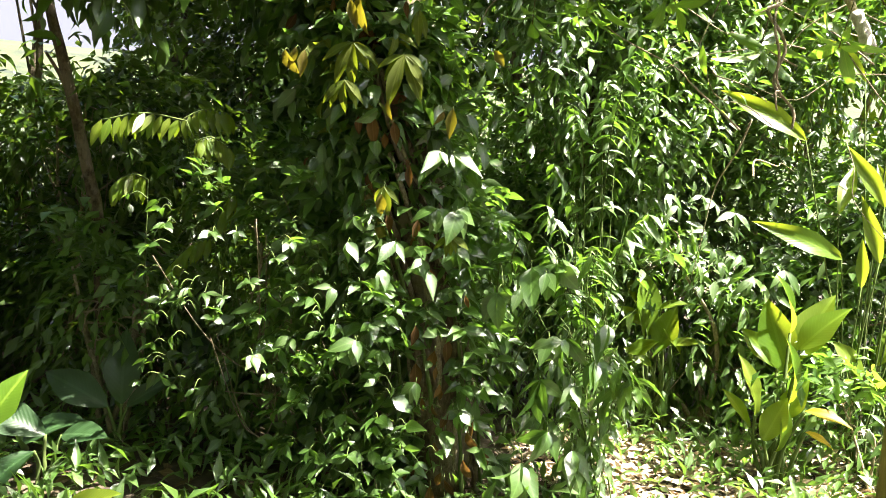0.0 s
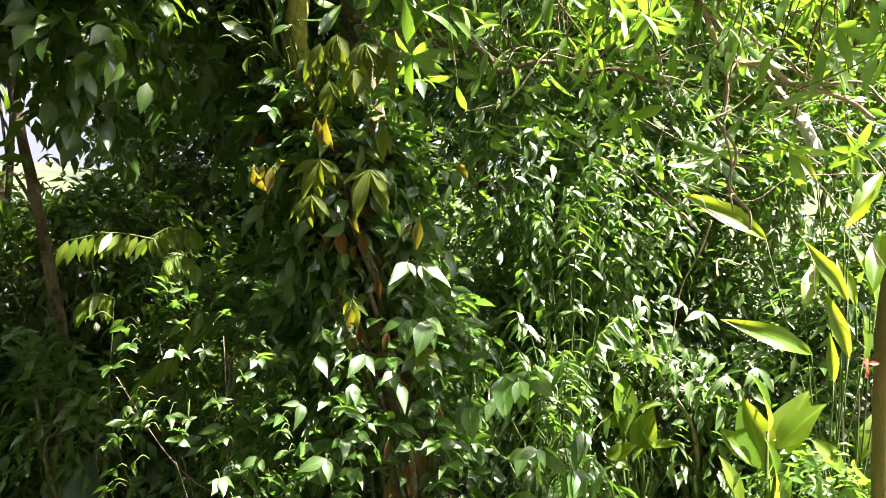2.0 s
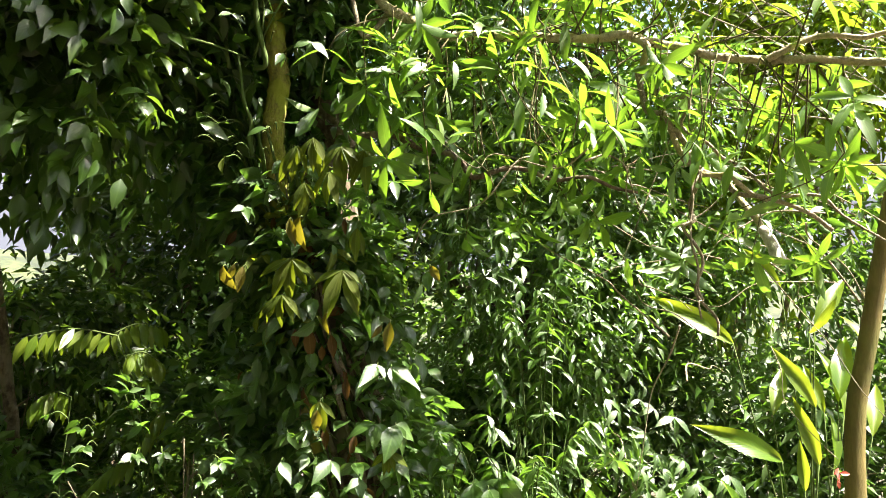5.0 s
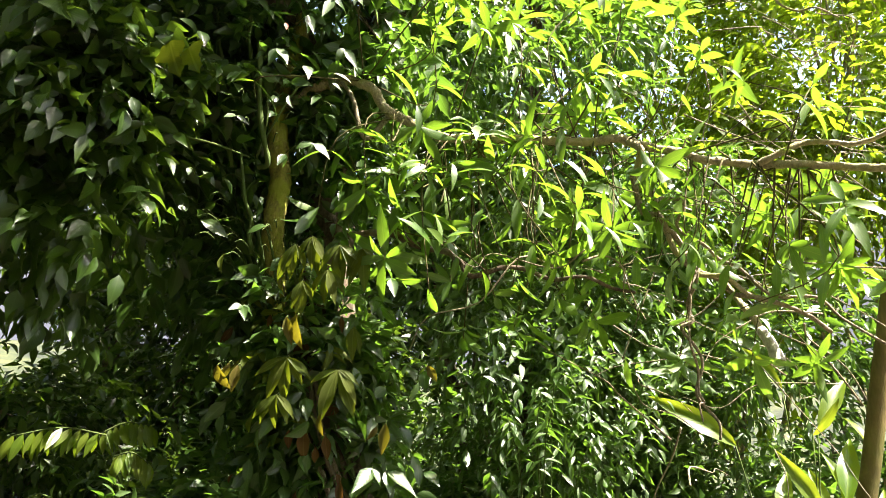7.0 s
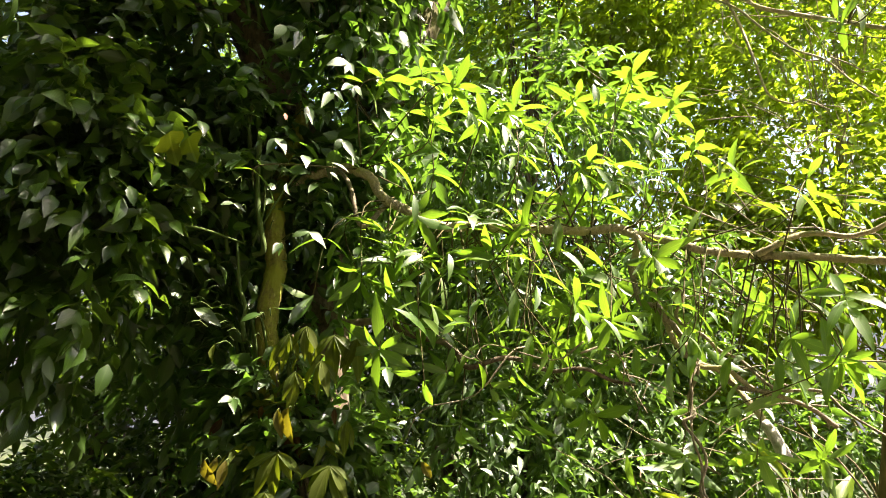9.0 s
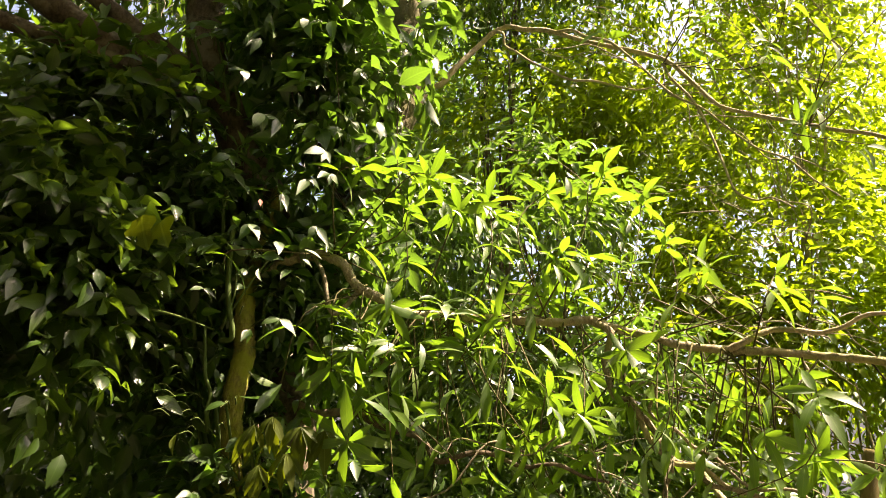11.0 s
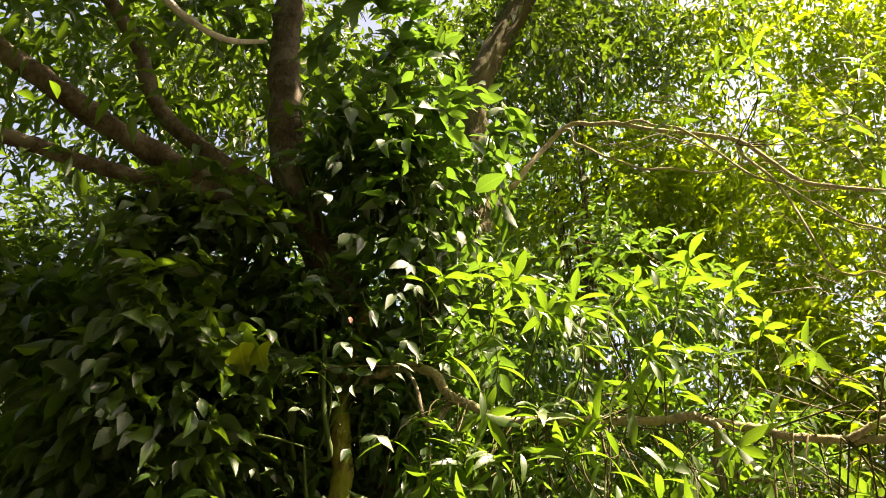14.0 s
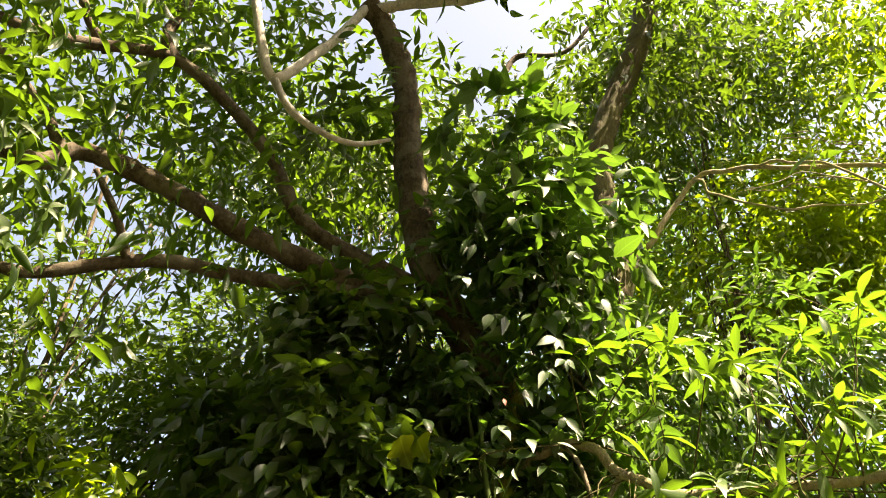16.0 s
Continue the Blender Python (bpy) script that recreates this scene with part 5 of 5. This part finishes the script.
broad_plant((1.065, 4.50, 0.140), [((1.011, 4.512, 0.578), (0.11, -0.16, 0.98), (0.4, -0.8, 0.3), 1.16, 0), ((1.074, 4.434, 0.764), (0.72, -0.47, 0.51), (0, -0.6, 0.9), 0.49, 1), ((1.055, 4.375, 0.526), (0.24, -0.25, 0.94), (-0.4, -0.9, 0.2), 1.01, 2), ((1.015, 4.512, 0.646), (-0.72, -0.11, 0.68), (0.2, -0.8, 0.6), 0.60, 0), ((0.889, 4.349, 0.517), (0.71, -0.45, 0.54), (0, -0.8, 0.7), 0.65, 2), ((1.129, 4.356, 0.567), (0.77, -0.48, 0.42), (0, -0.6, 0.9), 0.54, 1), ((1.006, 4.640, 0.689), (-0.16, -0.16, 0.97), (0.5, -0.8, 0.2), 0.70, 1), ((1.028, 4.381, 0.441), (-0.78, -0.12, 0.62), (0.1, -0.8, 0.6), 0.65, 2), ((1.079, 4.369, 0.678), (0.64, -0.46, -0.62), (0.1, -0.8, 0.7), 0.47, 1)], 76, SUNNY)
broad_plant((2.02, 4.02, 0.000), [((1.606, 3.850, 1.713), (-0.82, -0.10, 0.56), (-0.35, -0.85, 0.35), 1.18, 3), ((1.874, 3.850, 2.006), (-0.52, 0.17, 0.84), (-0.35, -0.85, 0.35), 0.73, 3), ((2.037, 3.850, 1.800), (0.53, 0.00, 0.85), (-0.35, -0.85, 0.35), 0.94, 3), ((2.007, 3.850, 1.398), (-0.56, -0.28, 0.78), (-0.35, -0.85, 0.35), 0.88, 3), ((2.049, 3.850, 1.369), (-0.20, 0.18, 0.96), (-0.35, -0.85, 0.35), 0.69, 3), ((2.001, 3.850, 1.117), (-0.37, -0.29, 0.89), (-0.35, -0.85, 0.35), 0.86, 3), ((1.816, 3.850, 1.132), (-0.86, -0.31, 0.41), (-0.35, -0.85, 0.35), 1.19, 3), ((2.149, 3.850, 1.355), (0.01, 0.13, 0.99), (0.35, -0.85, 0.35), 0.93, 3), ((1.788, 3.850, 1.356), (0.36, 0.29, 0.89), (-0.35, -0.85, 0.35), 0.84, 3), ((1.921, 3.850, 0.993), (-0.20, -0.39, 0.90), (-0.35, -0.85, 0.35), 0.62, 3), ((2.125, 3.850, 1.426), (0.31, 0.22, 0.92), (-0.35, -0.85, 0.35), 1.10, 3), ((2.005, 3.850, 1.771), (0.45, -0.65, 0.62), (0.35, -0.85, 0.35), 0.57, 3), ((2.071, 3.850, 1.089), (0.27, 0.00, 0.96), (0.35, -0.85, 0.35), 0.71, 3), ((2.286, 3.850, 1.256), (0.34, 0.28, 0.90), (-0.35, -0.85, 0.35), 0.87, 3), ((2.290, 3.850, 1.655), (0.15, 0.47, 0.87), (0.35, -0.85, 0.35), 0.79, 3)], 77, "tall sunlit plant with long upright broad leaves", 0.005)

broad_plant((2.02, 3.92, 0.000), [((1.98, 3.90, 0.52), (-0.5, -0.2, 0.8), (0.3, -0.9, 0.3), 0.7, 0), ((2.08, 3.95, 0.58), (0.3, -0.2, 0.9), (-0.4, -0.8, 0.3), 0.8, 1), ((2.0, 3.80, 0.50), (-0.2, -0.7, 0.6), (0.3, -0.6, 0.8), 0.8, 0)], 78, SUNNY, 0.009)
cane = thing("cane", (1.835, 3.341, 0.000), "thick yellow-brown leaning cane among broad leaves", "cane")
pile = Pile()
tube(pile, [(1.835, 3.341, 0.000), (1.885, 3.314, 1.223), (1.956, 3.273, 1.661), (2.085, 3.175, 2.338), (2.12, 3.15, 2.48)], 0.046, 0.034, 10, 0.03)
part("stalk", pile.mesh("stalk"), CANE, cane)

# ---- slim tree and fronds in the shade ----
slim = thing("slim_tree", (-2.067, 4.109, 0.000), "slim brown tree trunk spotted with sunlight", "tree")
pile = Pile()
tube(pile, [(-2.067, 4.109, 0.000), (-2.090, 4.098, 1.109), (-2.139, 4.073, 1.480), (-2.221, 4.028, 1.960), (-2.300, 3.984, 2.364), (-2.353, 3.953, 2.787)], 0.036, 0.026, 9, 0.08)
part("trunk", pile.mesh("trunk"), BARK, slim)
pile = Pile()
tube(pile, [(-2.186, 4.047, 1.783), (-2.245, 4.015, 1.958), (-2.314, 3.976, 2.098)], 0.015, 0.008, 6, 0.05)
part("limb", pile.mesh("limb"), BARK, slim)
thicket("crown", (-2.345, 3.841, 2.747), (0.8, 0.6, 0.5), 50, 0.14, 0.4, WOODS, 81, slim)
thicket("crown", (-2.330, 3.850, 2.017), (0.35, 0.3, 0.12), 8, 0.14, 0.4, WOODS, 83, slim)
# brighter lime leaf puts the sunlight on the fronds into their colour
FROND_LEAVES = leaf_meshes("leaflet", LIME, [dict(length=0.12, width=0.034, droop=0.1, fold=0.2), dict(length=0.12, width=0.038, droop=0.2, fold=0.3)])


def frond_plant(base, fronds, seed, label):
    """Long stalks with hanging leaflets in two rows."""
    rng = np.random.default_rng(seed)
    ob = thing("frond_plant", base, label, "plant")
    b = np.array(base)
    for start, tip in fronds:
        pile = Pile()
        s, t = np.array(start), np.array(tip)
        tube(pile, [b, (b + s) / 2 + rng.normal(0, 0.09, 3), s], 0.003, 0.0025, 5, 0.05, 5)
        run = tube(pile, [s, (s + t) / 2 + np.array([0, 0, 0.03]), t], 0.004, 0.002, 5, 0.03, 5)
        stalk = part("stalk", pile.mesh("stalk"), GREEN_STEM, ob)
        for k in range(1, len(run)):
            tang = Vector(run[k] - run[k - 1]).normalized()
            for sg in (-1, 1):
                d = Vector((0.0, 0.35 * sg, -1)) + tang * 0.25 + Vector(rng.normal(0, 0.12, 3))
                put_leaf(stalk, FROND_LEAVES[int(rng.integers(2))], run[k], d, Vector((0.2, -1, 0.3)) * (1 if sg < 0 else 0.6) + Vector(rng.normal(0, 0.2, 3)), rng.uniform(0.75, 1.05), "leaflet")
    return ob


frond_plant((-1.252, 3.694, 0.000), [((-1.236, 3.167, 1.677), (-1.534, 3.034, 1.662)), ((-1.298, 3.250, 1.684), (-1.118, 3.317, 1.729)), ((-1.204, 3.180, 1.594), (-1.074, 3.226, 1.572)), ((-1.416, 3.201, 1.427), (-1.531, 3.147, 1.413)), ((-1.070, 3.332, 1.371), (-1.127, 3.314, 1.282)), ((-1.193, 3.397, 1.175), (-1.374, 3.327, 1.046))], 82, "plant with long fronds of hanging pointed leaflets")

# ---- shrubs and trees round about ----
bush("shrub", (-1.0, 3.9, 0), (-1.05, 3.8, 0.8), (0.6, 0.4, 0.8), 300, 0.10, 0.42, SHRUB, TWIG, "shrub with small glossy green leaves in dappled light", "shrub", 91, low=-0.9)
bush("shrub", (-1.9, 4.9, 0), (-1.9, 4.9, 0.9), (0.9, 0.7, 0.9), 230, 0.12, 0.36, WOODS, TWIG, "undergrowth shrub with leaf colour darkened for shade", "shrub", 92, low=-0.9)
bush("shrub", (-2.9, 4.9, 0), (-2.9, 4.9, 0.7), (0.9, 0.7, 0.8), 200, 0.12, 0.36, WOODS, TWIG, "undergrowth shrub with leaf colour darkened for shade", "shrub", 93, low=-0.9)
bush("shrub", (-3.2, 5.3, 0), (-3.2, 5.2, 1.05), (0.9, 0.5, 1.1), 600, 0.12, 0.36, WOODS, TWIG, "undergrowth shrub with leaf colour darkened for shade", "shrub", 106, low=-0.92, lumps=14)
bush("shrub", (-4.3, 5.0, 0), (-4.3, 4.9, 1.05), (0.9, 0.5, 1.1), 560, 0.12, 0.36, WOODS, TWIG, "undergrowth shrub with leaf colour darkened for shade", "shrub", 107, low=-0.92, lumps=14)
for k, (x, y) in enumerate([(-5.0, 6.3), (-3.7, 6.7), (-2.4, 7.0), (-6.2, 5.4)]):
    bush("shrub", (x, y, 0), (x, y, 1.05), (1.0, 0.5, 1.1), 900, 0.13, 0.45, WOODS, TWIG, "undergrowth shrub with leaf colour darkened for shade", "shrub", 120 + k, low=-0.92, lumps=18, group="undergrowth")
bush("shrub", (2.0, 5.1, 0), (1.9, 5.0, 1.3), (1.2, 0.7, 1.3), 420, 0.10, 0.34, SHRUB, TWIG, "tall glossy green shrub with many small leaves", "shrub", 94, low=-0.9)
bush("shrub", (0.9, 5.4, 0), (0.9, 5.4, 1.6), (1.1, 0.7, 1.5), 420, 0.10, 0.34, SHRUB, TWIG, "tall glossy green shrub with many small leaves", "shrub", 95, low=-0.9)
bush("shrub", (3.4, 5.6, 0), (3.3, 5.5, 1.4), (1.1, 0.8, 1.4), 380, 0.11, 0.34, SHRUB, TWIG, "tall glossy green shrub with many small leaves", "shrub", 96, low=-0.9)
LIMES = "small tree with bright yellow-green leaves"
DARKS = "dark tree with a dense crown of small leaves"
GREENS = "tree with a green crown of small leaves"
for k, (base, centre, radii, n) in enumerate([((2.2, 6.4, 0), (2.1, 6.0, 3.6), (1.5, 0.9, 1.5), 1300), ((3.4, 5.6, 0), (3.3, 5.2, 4.4), (1.3, 0.9, 1.6), 1200), ((4.8, 5.0, 0), (4.5, 4.8, 3.2), (1.2, 1.0, 1.6), 1100), ((3.0, 7.6, 0), (2.8, 7.2, 6.4), (2.0, 1.1, 1.8), 1200), ((5.4, 6.6, 0), (5.2, 6.4, 6.2), (1.8, 1.2, 2.0), 1100), ((4.0, 6.4, 0), (3.6, 5.6, 6.8), (1.7, 1.0, 1.5), 1000), ((2.6, 6.8, 0), (3.39, 4.94, 8.22), (1.3, 0.8, 1.3), 320)]):
    bush("tree", base, centre, radii, n, 0.11, 0.40, LIME, LICHEN, LIMES, "tree", 200 + k, stems=2, stem_r=0.026, span=0.35, lumps=16, group="trees round about")
for k, (base, centre, radii, n) in enumerate([((0.6, 6.6, 0), (0.7, 6.3, 3.6), (1.4, 0.8, 1.8), 1300), ((-0.6, 7.4, 0), (-0.5, 7.0, 6.2), (1.7, 1.0, 1.8), 1000), ((1.2, 8.4, 0), (1.2, 8.0, 7.8), (1.8, 1.0, 1.8), 900), ((6.8, 7.6, 0), (6.4, 7.2, 3.2), (1.8, 1.4, 2.8), 1100), ((2.6, 9.4, 0), (2.4, 8.8, 2.6), (2.4, 1.0, 2.4), 1300), ((0.2, 8.8, 0), (0.2, 8.6, 2.2), (2.0, 0.9, 2.2), 1000)]):
    bush("tree", base, centre, radii, n, 0.14, 0.38, SHRUB, BARK, GREENS, "tree", 220 + k, stems=2, stem_r=0.06, span=0.4, lumps=16, group="trees round about")
for k, (base, centre, radii, n) in enumerate([((-2.6, 6.4, 0), (-2.0, 6.1, 2.6), (1.1, 0.8, 2.0), 2000), ((-1.2, 7.0, 0), (-1.2, 6.6, 2.6), (1.3, 0.8, 2.2), 1900), ((-4.4, 5.6, 0), (-4.1, 5.4, 4.2), (1.5, 1.0, 1.5), 850), ((-6.4, 4.6, 0), (-6.0, 4.4, 3.4), (1.6, 1.2, 2.2), 800), ((-2.6, 7.6, 0), (-2.6, 7.2, 6.4), (1.8, 1.0, 1.6), 650), ((-5.4, 7.4, 0), (-5.2, 7.0, 6.4), (1.8, 1.2, 1.8), 550), ((-7.4, 2.6, 0), (-7.0, 2.4, 5.6), (1.8, 1.6, 2.2), 500), ((-5.0, 4.4, 0), (-4.7, 4.2, 3.0), (1.3, 0.8, 1.7), 1500), ((-3.6, 4.9, 0), (-3.5, 4.8, 4.3), (0.8, 0.7, 1.2), 900), ((-5.4, 4.6, 0), (-5.1, 4.4, 5.4), (1.3, 0.9, 1.3), 1000), ((-2.2, 8.2, 0), (-2.2, 8.0, 2.6), (1.6, 0.8, 2.3), 1500), ((-3.6, 5.6, 0), (-3.4, 5.4, 5.4), (1.2, 0.8, 1.1), 800), ((-6.2, 3.4, 0), (-5.8, 3.2, 3.4), (1.2, 0.9, 1.8), 900), ((-4.9, 4.9, 0), (-4.4, 4.2, 8.0), (2.0, 1.2, 1.6), 700), ((-2.4, 6.2, 0), (-2.2, 5.6, 8.6), (1.6, 1.0, 1.4), 650), ((0.8, 6.0, 0), (0.9, 5.6, 8.8), (1.2, 1.0, 1.5), 600), ((1.6, 6.6, 0), (1.4, 5.9, 6.6), (1.4, 0.8, 1.4), 900)]):
    bush("tree", base, centre, radii, n if centre[2] < 4 else int(0.55 * n), 0.12, 0.38, LIME if k == 16 else WOODS, BARK, LIMES if k == 16 else DARKS, "tree", 240 + k, stems=2, stem_r=0.035, span=0.4, lumps=16, group="trees round about")
# left of centre the darker leaf colour stands for the shade there
for k, (x, y, h, n) in enumerate([(-2.6, 5.2, 0.7, 420), (-1.2, 5.0, 0.9, 460), (0.1, 4.9, 1.0, 420), (1.4, 4.6, 0.9, 460), (2.6, 4.5, 0.9, 460), (3.8, 4.6, 1.1, 460), (4.6, 3.8, 1.0, 400)]):
    bush("shrub", (x, y, 0), (x, y, h), (0.85, 0.5, h), n, 0.11, 0.36, SHRUB if x > 0 else WOODS, TWIG, "leafy green undergrowth shrub" if x > 0 else "undergrowth shrub with leaf colour darkened for shade", "shrub", 260 + k, low=-0.92, lumps=14, group="undergrowth")
bush("shrub", (-2.583, 4.723, 0.000), (-2.540, 4.746, 1.841), (0.7, 0.4, 0.34), 420, 0.10, 0.40, WOODS, TWIG, "undergrowth shrub with leaf colour darkened for shade", "shrub", 108)
bush("shrub", (-1.873, 3.815, 0.000), (-1.873, 3.815, 0.868), (0.32, 0.25, 0.3), 110, 0.10, 0.40, SHRUB, TWIG, "small green shrub in front of a slim trunk", "shrub", 109)
bush("shrub", (1.35, 5.1, 0), (1.35, 5.1, 1.1), (0.8, 0.5, 1.1), 420, 0.11, 0.32, SHRUB, TWIG, HANGING, "shrub", 110, droop=0.7, low=-0.9)
bush("shrub", (1.98, 3.72, 0), (1.98, 3.72, 0.36), (0.42, 0.22, 0.40), 150, 0.10, 0.36, SHRUB, TWIG, "leafy green undergrowth round the cane", "shrub", 118, low=-0.85, stem_r=0.008)
bush("shrub", (-0.3, 5.6, 0), (-0.3, 5.4, 1.3), (0.9, 0.6, 1.3), 260, 0.11, 0.36, WOODS, TWIG, "undergrowth shrub with leaf colour darkened for shade", "shrub", 105, low=-0.9)

# ---- low growth and fallen leaves ----
# unseen trees added behind and beside the camera to block light from the sky
for k, (base, centre, radii, n) in enumerate([((-3.6, -1.6, 0), (-3.4, -1.4, 4.6), (2.2, 1.8, 2.6), 1000), ((-1.0, -4.2, 0), (-1.0, -4.0, 3.6), (2.4, 1.4, 3.2), 1000), ((-5.6, 1.0, 0), (-5.6, 0.9, 3.0), (1.6, 1.4, 2.6), 800), ((2.4, -4.8, 0), (2.4, -4.6, 2.6), (2.2, 1.2, 2.4), 800), ((-6.4, -2.4, 0), (-6.2, -2.4, 6.4), (1.8, 2.0, 4.2), 1300), ((-4.2, -5.4, 0), (-4.0, -5.4, 6.8), (2.2, 1.4, 4.4), 1400), ((-1.0, -6.2, 0), (-0.8, -6.0, 8.0), (2.2, 1.3, 4.0), 1400), ((2.2, -6.2, 0), (2.4, -6.0, 7.4), (2.2, 1.3, 4.4), 1400), ((5.6, -5.4, 0), (5.6, -5.2, 5.6), (2.0, 1.4, 4.6), 1300), ((-8.2, 0.8, 0), (-8.0, 0.6, 7.4), (1.4, 2.0, 3.6), 1100)]):
    bush("tree", base, centre, radii, int(0.65 * n), 0.26, 0.46, WOODS, BARK, DARKS, "tree", 280 + k, stems=2, stem_r=0.08, span=0.45, lumps=18, group="trees round about")


def low_growth(name, count, area, leaf, ratio, material, label, category, seed, rise):
    rng = np.random.default_rng(seed)
    (x0, x1), (y0, y1) = area
    p = np.stack([rng.uniform(x0, x1, count), rng.uniform(y0, y1, count), np.zeros(count)], 1)
    mx, my = (x0 + x1) / 2, (y0 + y1) / 2
    edge = ((p[:, 0] - mx) / (x1 - x0) * 2) ** 2 + ((p[:, 1] - my) / (y1 - y0) * 2) ** 2
    lump = np.array([noise.noise(Vector((a * 1.3, b * 1.3, seed))) for a, b, _ in p])
    p = p[edge + 0.9 * lump < 0.95 + rng.uniform(-0.25, 0.25, count)]
    count = len(p)
    p[:, 2] = [ground_height(a, b) for a, b, _ in p]
    d = rng.normal(0, 1, (count, 3))
    d[:, 2] = np.abs(d[:, 2]) * rise
    up = np.array([0, 0, 1.0]) + rng.normal(0, 0.35, (count, 3))
    p[:, 2] += rng.uniform(0, 0.3 * rise, count) * 0.5 + 0.012
    ll = leaf * rng.uniform(0.6, 1.3, count)
    me = leaf_mass(name, p, d, up, ll, ll * ratio)
    me.materials.append(material)
    tagged(new(name, me), label, category, kind="stuff")


low_growth("fallen_leaves", 16000, ((-6, 6.5), (-5.0, 9.0)), 0.09, 0.45, DARK_LITTER, "dark brown fallen leaves over the ground, kept dark to bounce less light", "leaf litter", 111, 0.05)
low_growth("fallen_leaves", 9500, ((0.2, 3.4), (2.4, 5.0)), 0.085, 0.42, DRY, "dry fallen leaves, coloured paler for a patch of sun", "leaf litter", 115, 0.12)
low_growth("ground_plants", 1900, ((-0.2, 4.4), (2.3, 5.4)), 0.09, 0.32, SHRUB, "low green seedlings and grass among fallen leaves", "plants", 112, 1.0)
low_growth("ground_plants", 6000, ((-4.4, 0.5), (1.2, 4.6)), 0.12, 0.3, SHRUB, "low ferny green plants in the shade", "plants", 113, 1.2)
low_growth("ground_plants", 1300, ((0.6, 3.6), (3.0, 4.9)), 0.085, 0.34, SHRUB, "low sunlit seedlings among fallen leaves", "plants", 116, 1.1)
low_growth("ground_plants", 1300, ((0.9, 3.4), (1.5, 3.2)), 0.12, 0.36, SHRUB, "low green seedlings and grass among fallen leaves", "plants", 114, 1.0)

# ---- hanging creepers ----
def creeper(points, r, label):
    ob = thing("creeper", points[-1], label, "creeper")
    pile = Pile()
    rng = np.random.default_rng(int(1000 * r) + len(points))
    run = spline(points, 3)
    run[1:-1] += rng.normal(0, 0.022, (len(run) - 2, 3))
    tube(pile, run, r, r * 0.6, 6, 0.12, 4)
    part("stem", pile.mesh("stem"), TWIG, ob)


def twig_tangle(lo, hi, n, seed, label, r=0.004, flow=(0.6, 0.0, -0.35)):
    """Thin crooked twigs that cross one another."""
    rng = np.random.default_rng(seed)
    lo, hi = np.minimum(lo, hi), np.maximum(lo, hi)
    ob = thing("twig_tangle", tuple((lo + hi) / 2), label, "twigs")
    for _ in range(n):
        s = rng.uniform(lo, hi)
        d = np.array(flow) * rng.choice((-1, 1)) + rng.normal(0, 0.35, 3)
        d *= rng.uniform(0.35, 0.9) / np.linalg.norm(d)
        run = [s + d * q + rng.normal(0, 0.03, 3) + np.array([0, 0, -0.12 * q * q]) for q in (0, 0.25, 0.5, 0.75, 1.0)]
        pile = Pile()
        tube(pile, run, r * rng.uniform(0.5, 1.4), r * 0.35, 5, 0.1, 4)
        part("twig", pile.mesh("twig"), TWIG, ob)
    return ob


twig_tangle((0.5, 2.75, 2.3), (2.0, 3.2, 3.1), 16, 401, "crooked pale twigs crossing between sunlit leaves")
twig_tangle((0.9, 3.0, 1.6), (2.1, 3.5, 2.4), 20, 402, "crooked pale twigs crossing between sunlit leaves")
twig_tangle((1.2, 3.3, 3.2), (2.8, 4.2, 4.6), 30, 403, "crooked pale twigs crossing between sunlit leaves")
twig_tangle((-2.6, 3.4, 4.6), (-0.6, 4.2, 6.4), 24, 404, "thin brown twigs under the crown", flow=(0.5, 0, 0.5))
creeper([(1.074, 2.918, 2.472), (1.127, 2.898, 2.304), (1.087, 2.913, 2.125), (1.108, 2.905, 1.944), (1.170, 2.935, 1.681)], 0.009, "thin woody creeper hanging from a branch")
creeper([(1.142, 2.913, 2.355), (1.065, 2.899, 2.145), (1.118, 2.901, 1.899), (1.100, 2.908, 1.745)], 0.006, "thin woody creeper hanging from a branch")
creeper([(0.879, 2.876, 2.761), (0.954, 2.853, 2.541), (1.081, 2.915, 2.402), (1.290, 2.940, 2.294), (1.633, 2.882, 2.098)], 0.014, "grey woody creeper winding between branches")
creeper([(0.993, 2.893, 2.650), (1.123, 2.899, 2.466), (1.420, 2.880, 2.278), (1.738, 2.703, 2.016)], 0.009, "grey woody creeper winding between branches")
twig_tangle((0.973, 3.366, 4.519), (2.515, 2.987, 5.209), 26, 405, "thin pale twigs of a high branch", r=0.0035)
